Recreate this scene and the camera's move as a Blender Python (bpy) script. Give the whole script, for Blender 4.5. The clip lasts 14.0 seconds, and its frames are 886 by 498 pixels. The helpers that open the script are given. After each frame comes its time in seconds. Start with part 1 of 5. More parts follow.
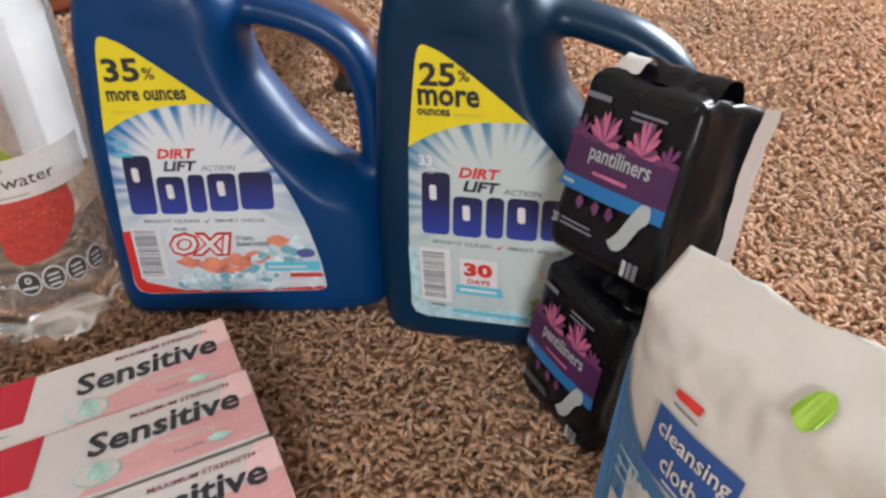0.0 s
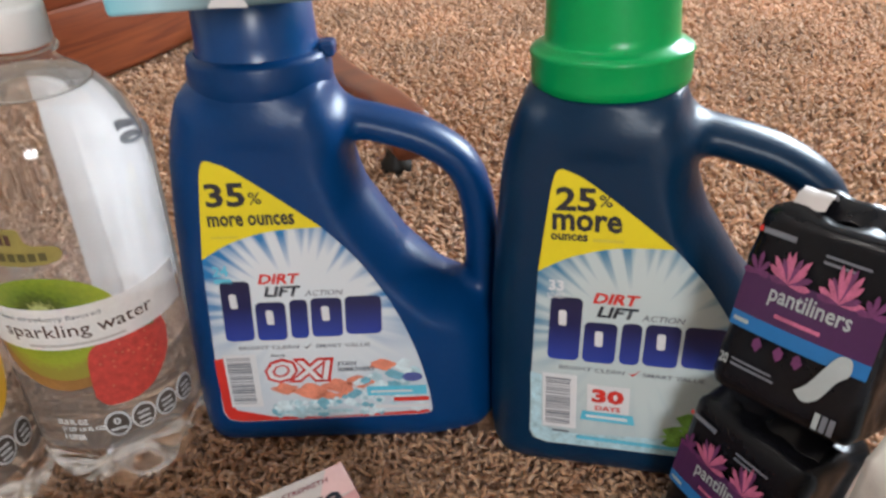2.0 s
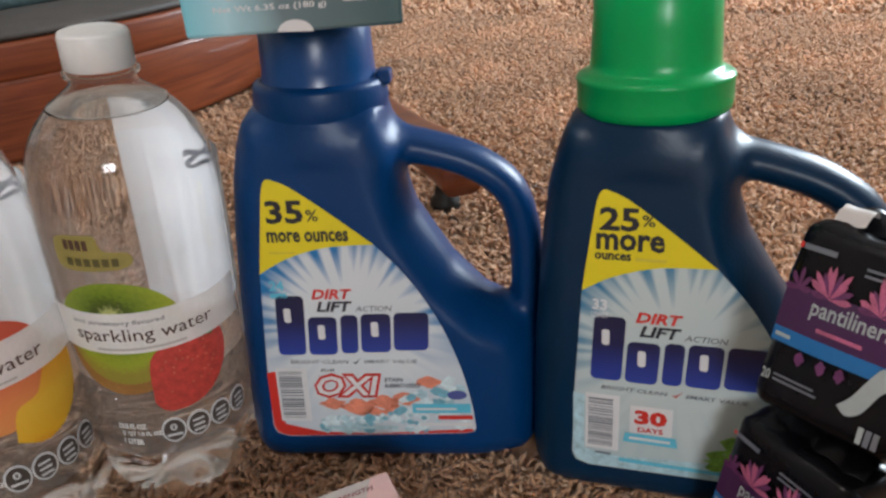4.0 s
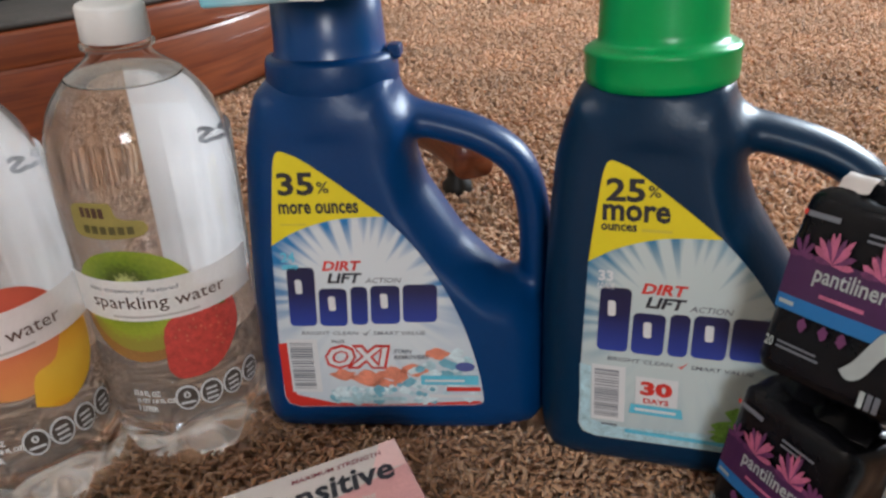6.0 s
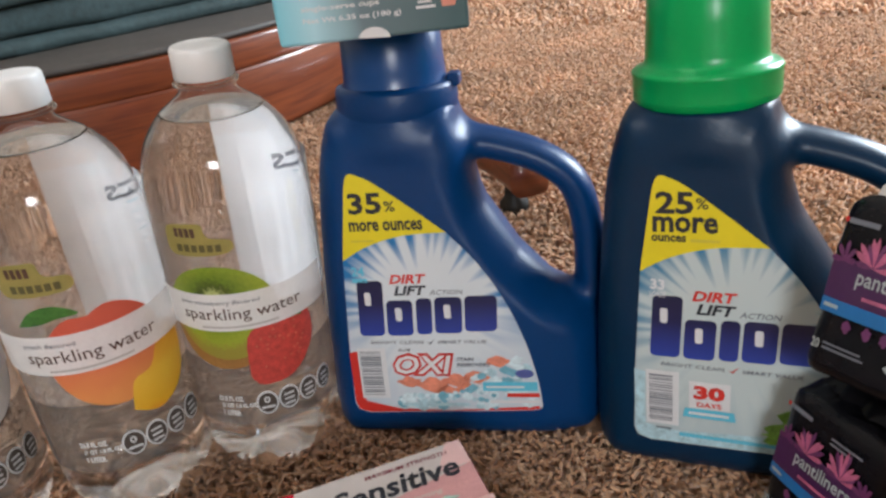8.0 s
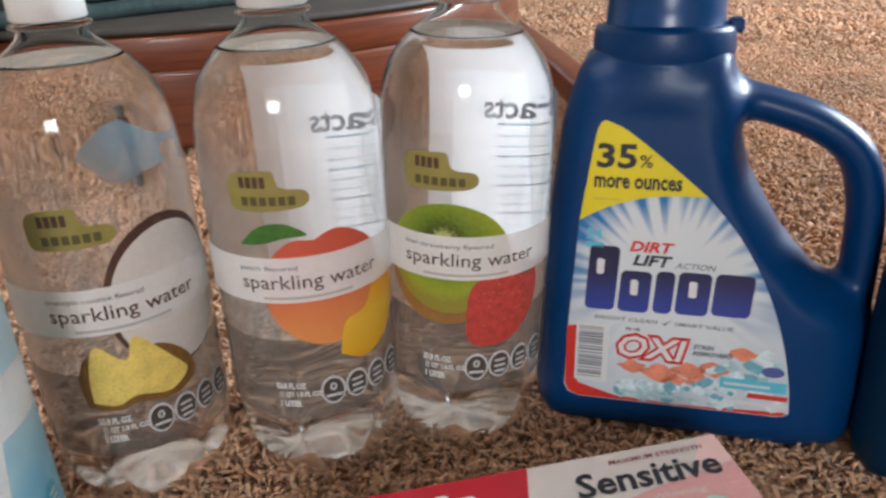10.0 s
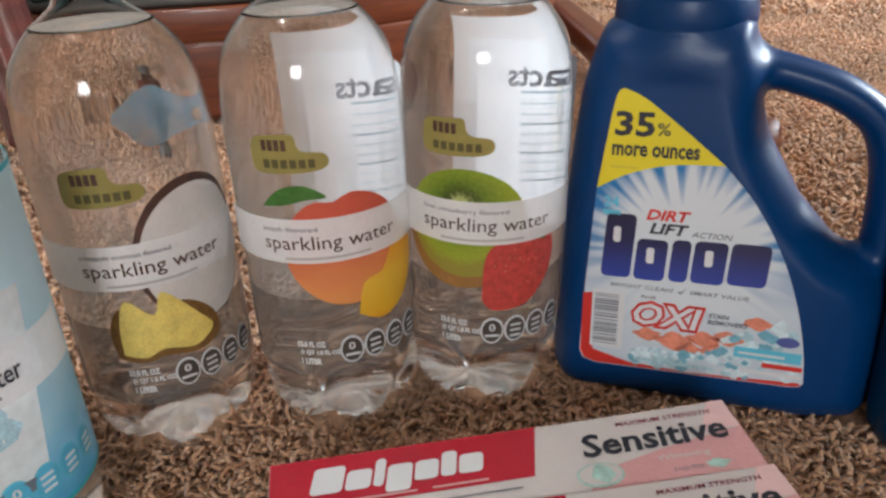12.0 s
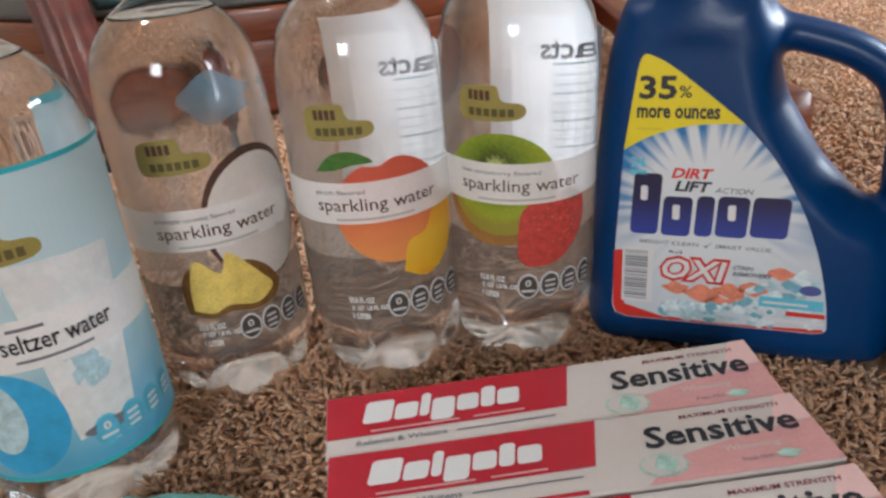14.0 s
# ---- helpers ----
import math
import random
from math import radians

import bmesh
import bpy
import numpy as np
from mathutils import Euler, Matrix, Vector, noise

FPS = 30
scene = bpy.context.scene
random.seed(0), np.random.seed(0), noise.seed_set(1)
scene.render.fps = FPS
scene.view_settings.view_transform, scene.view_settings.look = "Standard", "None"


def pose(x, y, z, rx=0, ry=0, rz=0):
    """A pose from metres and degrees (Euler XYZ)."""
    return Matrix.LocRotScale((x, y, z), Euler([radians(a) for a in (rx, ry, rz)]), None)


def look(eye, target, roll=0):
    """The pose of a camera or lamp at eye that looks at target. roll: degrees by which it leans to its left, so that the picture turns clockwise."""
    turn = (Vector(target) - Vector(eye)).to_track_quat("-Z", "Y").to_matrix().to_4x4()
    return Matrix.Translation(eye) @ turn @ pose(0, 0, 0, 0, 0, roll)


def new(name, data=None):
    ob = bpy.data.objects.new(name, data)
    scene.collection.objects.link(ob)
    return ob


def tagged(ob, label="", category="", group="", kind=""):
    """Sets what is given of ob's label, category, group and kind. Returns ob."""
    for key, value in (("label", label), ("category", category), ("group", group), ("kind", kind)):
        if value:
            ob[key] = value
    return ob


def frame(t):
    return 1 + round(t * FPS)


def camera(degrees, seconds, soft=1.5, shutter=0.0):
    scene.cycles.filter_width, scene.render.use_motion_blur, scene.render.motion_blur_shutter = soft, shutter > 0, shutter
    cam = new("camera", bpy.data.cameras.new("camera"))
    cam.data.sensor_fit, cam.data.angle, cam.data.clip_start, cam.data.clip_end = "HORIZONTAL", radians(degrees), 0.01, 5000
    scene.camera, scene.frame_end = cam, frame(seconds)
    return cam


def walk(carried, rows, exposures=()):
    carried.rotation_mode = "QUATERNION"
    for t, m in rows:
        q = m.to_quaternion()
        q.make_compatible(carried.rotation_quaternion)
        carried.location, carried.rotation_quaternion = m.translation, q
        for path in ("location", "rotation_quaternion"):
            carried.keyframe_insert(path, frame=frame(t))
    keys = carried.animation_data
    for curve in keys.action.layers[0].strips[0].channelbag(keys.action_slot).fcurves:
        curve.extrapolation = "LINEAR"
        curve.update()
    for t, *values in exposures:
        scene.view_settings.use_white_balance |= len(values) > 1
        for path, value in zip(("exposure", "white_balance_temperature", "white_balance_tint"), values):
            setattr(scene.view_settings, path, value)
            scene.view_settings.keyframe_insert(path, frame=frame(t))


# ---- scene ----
cam = camera(60.33, 14.0, soft=2.6, shutter=0.4)
PATH = [
    (0, (0.11398, 0.05645, 0.28285), (-0.10700, 0.84587, -0.28985), -2.655),
    (0.5, (0.09685, 0.06480, 0.27177), (-0.08431, 0.87583, -0.28447), -0.999),
    (1, (0.06069, 0.07560, 0.28548), (-0.10420, 0.89050, -0.27018), -0.834),
    (1.5, (0.04932, 0.09310, 0.28812), (-0.12051, 0.90437, -0.27135), -1.857),
    (2, (0.03466, 0.08392, 0.30849), (-0.15917, 0.90568, -0.22737), -2.755),
    (2.5, (0.03824, 0.06786, 0.31375), (-0.18250, 0.90188, -0.19190), -3.631),
    (4.8, (0.03824, 0.05965, 0.29506), (-0.22623, 0.90218, -0.17421), -3.034),
    (5, (0.03760, 0.05605, 0.29578), (-0.22441, 0.89852, -0.17494), -2.777),
    (5.5, (0.03999, 0.05334, 0.29049), (-0.23119, 0.89309, -0.17991), -3.019),
    (6, (0.04396, 0.05494, 0.29228), (-0.23284, 0.89044, -0.18240), -3.756),
    (6.5, (0.04886, 0.05183, 0.30153), (-0.24189, 0.88132, -0.17535), -5.059),
    (7, (0.05057, 0.03924, 0.30775), (-0.27414, 0.86438, -0.15455), -6.056),
    (7.2, (0.05183, 0.03772, 0.30929), (-0.28262, 0.86082, -0.14967), -6.393),
    (9.3, (0.04271, 0.02020, 0.28375), (-0.34725, 0.83916, -0.13725), -6.000),
    (9.5, (0.01311, 0.02844, 0.28464), (-0.39539, 0.83617, -0.14045), -5.508),
    (10, (-0.04022, 0.02036, 0.25870), (-0.48024, 0.81711, -0.15550), -2.562),
    (10.5, (-0.04708, 0.01890, 0.25841), (-0.49633, 0.80098, -0.17346), -1.588),
    (11, (-0.05279, 0.01908, 0.25426), (-0.49982, 0.79876, -0.18421), -0.678),
    (11.5, (-0.04898, 0.01264, 0.25496), (-0.50290, 0.78609, -0.18747), -0.765),
    (12, (-0.02635, 0.01749, 0.25629), (-0.50604, 0.77677, -0.18347), -3.020),
    (12.5, (-0.00718, 0.01008, 0.26205), (-0.49614, 0.76378, -0.17710), -5.455),
    (13, (-0.00320, 0.00582, 0.24888), (-0.49728, 0.75652, -0.18969), -5.606),
    (13.5, (-0.00535, -0.00722, 0.24500), (-0.50708, 0.73960, -0.19148), -5.417),
    (14, (-0.00356, -0.01199, 0.25022), (-0.53587, 0.71519, -0.18322), -5.882),
]
walk(cam, [(t, look(eye, target, roll)) for t, eye, target, roll in PATH],
     [(t, e + 0.05, 6120, 10) for t, e in ((0, 0.13), (0.5, 0.34), (1.5, 0.30), (2.0, 0.05), (2.5, -0.3), (5, -0.35), (7, -0.15), (9.5, -0.1), (11, -0.22), (14, -0.2))])

# ---- light ----
world = bpy.data.worlds.new("world")
scene.world = world
world.use_nodes = True
wt = world.node_tree
sky = wt.nodes.new("ShaderNodeTexSky")
sky.sky_type, sky.sun_disc = "NISHITA", False
sky.sun_elevation, sky.sun_rotation = radians(35), radians(60)
wt.links.new(sky.outputs[0], wt.nodes["Background"].inputs[0])
wt.nodes["Background"].inputs[1].default_value = 0.1


def area_lamp(name, eye, target, sx, sy, watts, colour):
    data = bpy.data.lights.new(name, "AREA")
    data.shape, data.size, data.size_y, data.energy, data.color = "RECTANGLE", sx, sy, watts, colour
    ob = new(name, data)
    ob.matrix_world = look(eye, target)
    return ob


area_lamp("window_light", (1.74, 2.85, 1.30), (0.3, 1.1, 0.1), 1.2, 1.1, 205, (0.87, 0.95, 1.0))
# Front light: its window is assumed and unseen, placed to brighten the labels.
area_lamp("window_light", (1.1, -2.52, 1.35), (-0.15, 0.3, 0.1), 0.75, 0.8, 54, (1.0, 0.98, 0.96))


# ---- materials ----
def nodes_of(name):
    m = bpy.data.materials.new(name)
    m.use_nodes = True
    return m, m.node_tree, m.node_tree.nodes["Principled BSDF"]


def mat(name, colour, rough=0.5, metal=0.0, vary=0.06, scale=60.0, bump=0.0, bump_scale=200.0, coat=0.0, spec=0.5, sheen=0.0):
    """A surface with two scales of colour variation and an optional fine relief."""
    m, t, b = nodes_of(name)
    b.inputs["Roughness"].default_value, b.inputs["Metallic"].default_value = rough, metal
    b.inputs["Coat Weight"].default_value = coat
    b.inputs["Specular IOR Level"].default_value = spec
    b.inputs["Sheen Weight"].default_value = sheen
    co = t.nodes.new("ShaderNodeTexCoord")
    n1, n2 = t.nodes.new("ShaderNodeTexNoise"), t.nodes.new("ShaderNodeTexNoise")
    n1.inputs["Scale"].default_value, n2.inputs["Scale"].default_value = scale, scale * 7
    add = t.nodes.new("ShaderNodeMath")
    add.operation = "ADD"
    ramp = t.nodes.new("ShaderNodeMapRange")
    ramp.inputs[1].default_value, ramp.inputs[2].default_value = 0.6, 1.4
    ramp.inputs[3].default_value, ramp.inputs[4].default_value = 1 - vary, 1 + vary
    mix = t.nodes.new("ShaderNodeVectorMath")
    mix.operation = "SCALE"
    mix.inputs[0].default_value = colour[:3]
    for n in (n1, n2):
        t.links.new(co.outputs["Object"], n.inputs["Vector"])
    t.links.new(n1.outputs[0], add.inputs[0])
    t.links.new(n2.outputs[0], add.inputs[1])
    t.links.new(add.outputs[0], ramp.inputs[0])
    t.links.new(ramp.outputs[0], mix.inputs["Scale"])
    t.links.new(mix.outputs[0], b.inputs["Base Color"])
    if bump:
        n3, bp = t.nodes.new("ShaderNodeTexNoise"), t.nodes.new("ShaderNodeBump")
        n3.inputs["Scale"].default_value = bump_scale
        bp.inputs["Strength"].default_value, bp.inputs["Distance"].default_value = bump, 0.002
        t.links.new(co.outputs["Object"], n3.inputs["Vector"])
        t.links.new(n3.outputs[0], bp.inputs["Height"])
        t.links.new(bp.outputs[0], b.inputs["Normal"])
    return m


def glass(name, ior, colour=(1, 1, 1), rough=0.0):
    m, t, b = nodes_of(name)
    b.inputs["Base Color"].default_value = (*colour, 1)
    b.inputs["Transmission Weight"].default_value, b.inputs["IOR"].default_value, b.inputs["Roughness"].default_value = 1.0, ior, rough
    return m


def see_through(name, colour, alpha, rough=0.4):
    m = mat(name, colour, rough)
    m.node_tree.nodes["Principled BSDF"].inputs["Alpha"].default_value = alpha
    return m


def gradient(name, axis, stops, lo, hi, rough=0.35, noise_amount=0.0, noise_scale=150.0):
    """A printed colour blend along one axis of the thing."""
    m, t, b = nodes_of(name)
    b.inputs["Roughness"].default_value = rough
    co, sep = t.nodes.new("ShaderNodeTexCoord"), t.nodes.new("ShaderNodeSeparateXYZ")
    mr, ramp = t.nodes.new("ShaderNodeMapRange"), t.nodes.new("ShaderNodeValToRGB")
    mr.inputs[1].default_value, mr.inputs[2].default_value = lo, hi
    nz, ad = t.nodes.new("ShaderNodeTexNoise"), t.nodes.new("ShaderNodeMath")
    nz.inputs["Scale"].default_value = noise_scale
    ad.operation = "MULTIPLY_ADD"
    ad.inputs[1].default_value = noise_amount
    t.links.new(co.outputs["Object"], sep.inputs[0])
    t.links.new(co.outputs["Object"], nz.inputs["Vector"])
    t.links.new(sep.outputs[axis], mr.inputs[0])
    t.links.new(nz.outputs[0], ad.inputs[0])
    t.links.new(mr.outputs[0], ad.inputs[2])
    t.links.new(ad.outputs[0], ramp.inputs[0])
    els = ramp.color_ramp.elements
    while len(els) < len(stops):
        els.new(0.5)
    for e, (p, c) in zip(els, stops):
        e.position, e.color = p, (*c, 1)
    t.links.new(ramp.outputs[0], b.inputs["Base Color"])
    return m


def burst(name, cu, cv, blue, reach, pale):
    """White light rays on blue, fanning out from (cu, cv) of the label."""
    m, t, b = nodes_of(name)
    b.inputs["Roughness"].default_value = 0.35
    co, sub = t.nodes.new("ShaderNodeTexCoord"), t.nodes.new("ShaderNodeVectorMath")
    sub.operation = "SUBTRACT"
    sub.inputs[1].default_value = (cu, 0, cv)
    sep, at = t.nodes.new("ShaderNodeSeparateXYZ"), t.nodes.new("ShaderNodeMath")
    at.operation = "ARCTAN2"
    nz = t.nodes.new("ShaderNodeTexNoise")
    nz.noise_dimensions = "1D"
    nz.inputs["Scale"].default_value, nz.inputs["Detail"].default_value = 8.0, 0.6
    ln = t.nodes.new("ShaderNodeVectorMath")
    ln.operation = "LENGTH"
    far = t.nodes.new("ShaderNodeMapRange")
    far.inputs[1].default_value, far.inputs[2].default_value = 0.024, reach
    far.inputs[3].default_value, far.inputs[4].default_value = -1.0, 0.95
    ray = t.nodes.new("ShaderNodeMapRange")
    ray.inputs[1].default_value, ray.inputs[2].default_value = 0.36, 0.70
    ad = t.nodes.new("ShaderNodeMath")
    ad.operation = "ADD"
    ad.use_clamp = True
    mul = t.nodes.new("ShaderNodeMath")
    mul.operation = "MULTIPLY"
    mx = t.nodes.new("ShaderNodeMix")
    mx.data_type = "RGBA"
    mx.inputs[6].default_value, mx.inputs[7].default_value = (*pale, 1), (*blue, 1)
    t.links.new(co.outputs["Object"], sub.inputs[0])
    t.links.new(sub.outputs[0], sep.inputs[0])
    t.links.new(sub.outputs[0], ln.inputs[0])
    t.links.new(sep.outputs[2], at.inputs[0])
    t.links.new(sep.outputs[0], at.inputs[1])
    t.links.new(at.outputs[0], nz.inputs["W"])
    t.links.new(nz.outputs[0], ray.inputs[0])
    t.links.new(ln.outputs["Value"], far.inputs[0])
    t.links.new(ray.outputs[0], ad.inputs[0])
    t.links.new(far.outputs[0], ad.inputs[1])
    low = t.nodes.new("ShaderNodeMapRange")
    low.inputs[1].default_value, low.inputs[2].default_value = -0.025, 0.008
    low.inputs[3].default_value, low.inputs[4].default_value = 0.12, 1.0
    t.links.new(sep.outputs[2], low.inputs[0])
    t.links.new(ad.outputs[0], mul.inputs[0])
    t.links.new(low.outputs[0], mul.inputs[1])
    t.links.new(mul.outputs[0], mx.inputs[0])
    t.links.new(mx.outputs[2], b.inputs["Base Color"])
    return m


def kiwi_material():
    """Sliced kiwi: pale core, dark seeds, bright green flesh."""
    m, t, b = nodes_of("kiwi_print")
    b.inputs["Roughness"].default_value = 0.35
    co, sub = t.nodes.new("ShaderNodeUVMap"), t.nodes.new("ShaderNodeVectorMath")
    sub.operation = "LENGTH"
    ramp = t.nodes.new("ShaderNodeValToRGB")
    els = ramp.color_ramp.elements
    while len(els) < 6:
        els.new(0.5)
    for e, (p, c) in zip(els, ((0.0, (0.60, 0.62, 0.30)), (0.12, (0.50, 0.56, 0.2)), (0.24, (0.07, 0.10, 0.015)), (0.42, (0.17, 0.26, 0.02)), (0.85, (0.36, 0.44, 0.04)), (1.0, (0.34, 0.30, 0.05)))):
        e.position, e.color = p, (*c, 1)
    wv, ad = t.nodes.new("ShaderNodeTexNoise"), t.nodes.new("ShaderNodeMath")
    wv.inputs["Scale"].default_value = 15
    ad.operation = "MULTIPLY_ADD"
    ad.inputs[1].default_value = 0.30
    ds = t.nodes.new("ShaderNodeMath")
    ds.operation = "SUBTRACT"
    ds.inputs[1].default_value = 0.15
    t.links.new(co.outputs[0], sub.inputs[0])
    t.links.new(co.outputs[0], wv.inputs["Vector"])
    t.links.new(wv.outputs[0], ad.inputs[0])
    t.links.new(sub.outputs["Value"], ad.inputs[2])
    t.links.new(ad.outputs[0], ds.inputs[0])
    t.links.new(ds.outputs[0], ramp.inputs[0])
    t.links.new(ramp.outputs[0], b.inputs["Base Color"])
    return m


def wood_material(name, dark, light):
    m, t, b = nodes_of(name)
    b.inputs["Roughness"].default_value, b.inputs["Coat Weight"].default_value = 0.38, 0.5
    co, mp = t.nodes.new("ShaderNodeTexCoord"), t.nodes.new("ShaderNodeMapping")
    mp.inputs["Scale"].default_value = (4, 4, 70)
    nz, ramp = t.nodes.new("ShaderNodeTexNoise"), t.nodes.new("ShaderNodeValToRGB")
    nz.inputs["Scale"].default_value, nz.inputs["Detail"].default_value, nz.inputs["Distortion"].default_value = 2.5, 8, 0.6
    ramp.color_ramp.elements[0].position, ramp.color_ramp.elements[1].position = 0.3, 0.75
    ramp.color_ramp.elements[0].color, ramp.color_ramp.elements[1].color = (*dark, 1), (*light, 1)
    t.links.new(co.outputs["Object"], mp.inputs[0])
    t.links.new(mp.outputs[0], nz.inputs["Vector"])
    t.links.new(nz.outputs[0], ramp.inputs[0])
    t.links.new(ramp.outputs[0], b.inputs["Base Color"])
    return m


def carpet_material():
    """Twisted yarn: each strand its own tan, with patches of darker wear."""
    m, t, b = nodes_of("carpet_yarn")
    b.inputs["Roughness"].default_value, b.inputs["Sheen Weight"].default_value = 0.95, 0.45
    b.inputs["Specular IOR Level"].default_value = 0.15
    geo, ramp = t.nodes.new("ShaderNodeNewGeometry"), t.nodes.new("ShaderNodeValToRGB")
    els = ramp.color_ramp.elements
    while len(els) < 4:
        els.new(0.5)
    for e, (p, c) in zip(els, ((0.0, (0.65, 0.37, 0.20)), (0.3, (0.77, 0.47, 0.275)), (0.75, (0.83, 0.53, 0.32)), (1.0, (0.89, 0.63, 0.42)))):
        e.position, e.color = p, (*c, 1)
    nz, mr, sc = t.nodes.new("ShaderNodeTexNoise"), t.nodes.new("ShaderNodeMapRange"), t.nodes.new("ShaderNodeVectorMath")
    nz.inputs["Scale"].default_value = 7
    mr.inputs[1].default_value, mr.inputs[2].default_value, mr.inputs[3].default_value, mr.inputs[4].default_value = 0.3, 0.7, 0.82, 1.12
    sc.operation = "SCALE"
    co = t.nodes.new("ShaderNodeTexCoord")
    t.links.new(co.outputs["Object"], nz.inputs["Vector"])
    t.links.new(geo.outputs["Random Per Island"], ramp.inputs[0])
    t.links.new(nz.outputs[0], mr.inputs[0])
    t.links.new(ramp.outputs[0], sc.inputs[0])
    t.links.new(mr.outputs[0], sc.inputs["Scale"])
    t.links.new(sc.outputs[0], b.inputs["Base Color"])
    tr, mx = t.nodes.new("ShaderNodeBsdfTranslucent"), t.nodes.new("ShaderNodeMixShader")
    mx.inputs[0].default_value = 0.40
    t.links.new(sc.outputs[0], tr.inputs[0])
    t.links.new(b.outputs[0], mx.inputs[1])
    t.links.new(tr.outputs[0], mx.inputs[2])
    t.links.new(mx.outputs[0], t.nodes["Material Output"].inputs[0])
    return m


def streaked_film():
    """Clear label film; its soft upright grey streaks stand in for light scattered in the water."""
    m = mat("light_streaked_film", (0.56, 0.57, 0.56), 0.3)
    t = m.node_tree
    co, mp, nz, mr = t.nodes.new("ShaderNodeTexCoord"), t.nodes.new("ShaderNodeMapping"), t.nodes.new("ShaderNodeTexNoise"), t.nodes.new("ShaderNodeMapRange")
    mp.inputs["Scale"].default_value = (1, 1, 0.12)
    nz.inputs["Scale"].default_value, nz.inputs["Detail"].default_value = 70, 2
    mr.inputs[1].default_value, mr.inputs[2].default_value, mr.inputs[3].default_value, mr.inputs[4].default_value = 0.35, 0.65, 0.11, 0.30
    t.links.new(co.outputs["Object"], mp.inputs[0])
    t.links.new(mp.outputs[0], nz.inputs["Vector"])
    t.links.new(nz.outputs[0], mr.inputs[0])
    sep, fade, mul = t.nodes.new("ShaderNodeSeparateXYZ"), t.nodes.new("ShaderNodeMapRange"), t.nodes.new("ShaderNodeMath")
    fade.inputs[1].default_value, fade.inputs[2].default_value, fade.inputs[3].default_value, fade.inputs[4].default_value = 0.148, 0.173, 1.0, 0.0
    mul.operation = "MULTIPLY"
    t.links.new(co.outputs["Object"], sep.inputs[0])
    t.links.new(sep.outputs[2], fade.inputs[0])
    t.links.new(mr.outputs[0], mul.inputs[0])
    t.links.new(fade.outputs[0], mul.inputs[1])
    t.links.new(mul.outputs[0], t.nodes["Principled BSDF"].inputs["Alpha"])
    return m


M_BLUE = mat("blue_plastic", (0.0012, 0.037, 0.138), 0.36, vary=0.05, bump=0.05, bump_scale=500, spec=0.28)
M_NAVY = mat("navy_plastic", (0.0012, 0.021, 0.056), 0.36, vary=0.05, bump=0.05, bump_scale=500, spec=0.28)
M_CAP_BLUE = mat("blue_cap_plastic", (0.003, 0.055, 0.20), 0.28, vary=0.03)
M_GREEN = mat("green_cap_plastic", (0.004, 0.32, 0.080), 0.28, vary=0.03, spec=0.35)
M_YELLOW = mat("yellow_print", (0.72, 0.60, 0.012), 0.35, vary=0.02)
M_INK = mat("dark_print", (0.018, 0.02, 0.03), 0.4)
M_GREY_INK = mat("grey_print", (0.16, 0.17, 0.2), 0.4)
M_RED = mat("red_print", (0.60, 0.035, 0.025), 0.35)
M_WHITE = mat("white_print", (0.66, 0.67, 0.68), 0.38, vary=0.03)
M_PALE = mat("pale_blue_print", (0.40, 0.58, 0.64), 0.38, vary=0.35, scale=220)
M_FOAM = mat("foam_print", (0.62, 0.74, 0.78), 0.38, vary=0.3, scale=300)
M_AQUA_INK = mat("aqua_foam_print", (0.17, 0.40, 0.50), 0.38, vary=0.3, scale=300)
M_CORAL = mat("coral_print", (0.70, 0.24, 0.15), 0.38, vary=0.3, scale=260)
M_CYAN = mat("cyan_print", (0.12, 0.50, 0.66), 0.35)
M_WORD = gradient("word_print", 2, ((0.0, (0.03, 0.06, 0.36)), (0.55, (0.012, 0.014, 0.07)), (1.0, (0.01, 0.011, 0.04))), 0.064, 0.105)
M_GRASS = mat("grass_print", (0.25, 0.50, 0.08), 0.4, vary=0.5, scale=250)
M_CAP_WHITE = mat("white_cap_plastic", (0.72, 0.72, 0.71), 0.35, vary=0.02)
M_WATER = glass("water_filled_plastic", 1.32, (0.985, 0.99, 0.99), 0.02)
M_WATER.node_tree.nodes["Principled BSDF"].inputs["Coat Weight"].default_value = 0.8
CLEAR, CLEAR_MIX = M_WATER.node_tree.nodes.new("ShaderNodeBsdfTransparent"), M_WATER.node_tree.nodes.new("ShaderNodeMixShader")
CLEAR_MIX.inputs[0].default_value = 0.12
M_WATER.node_tree.links.new(M_WATER.node_tree.nodes["Principled BSDF"].outputs[0], CLEAR_MIX.inputs[1])
M_WATER.node_tree.links.new(CLEAR.outputs[0], CLEAR_MIX.inputs[2])
M_WATER.node_tree.links.new(CLEAR_MIX.outputs[0], M_WATER.node_tree.nodes["Material Output"].inputs[0])
M_PET = glass("clear_plastic", 1.15, (0.98, 0.985, 0.98))
M_FILM = streaked_film()
M_SMOKE = see_through("smoky_label_film", (0.13, 0.110, 0.095), 0.50, 0.3)
M_GOLD = mat("gold_print", (0.30, 0.25, 0.07), 0.42, vary=0.12, scale=150)
# Colour of a blue reflection painted on the back of the coconut bottle.
M_BLUE_REFLECTION = see_through("pale_blue_reflection", (0.25, 0.58, 0.78), 0.55)
M_FAINT = mat("faded_grey_print", (0.36, 0.38, 0.42), 0.4)
M_OLIVE = mat("pale_olive_print", (0.10, 0.085, 0.03), 0.42)
M_BAND = see_through("white_band_print", (0.90, 0.89, 0.88), 0.76)
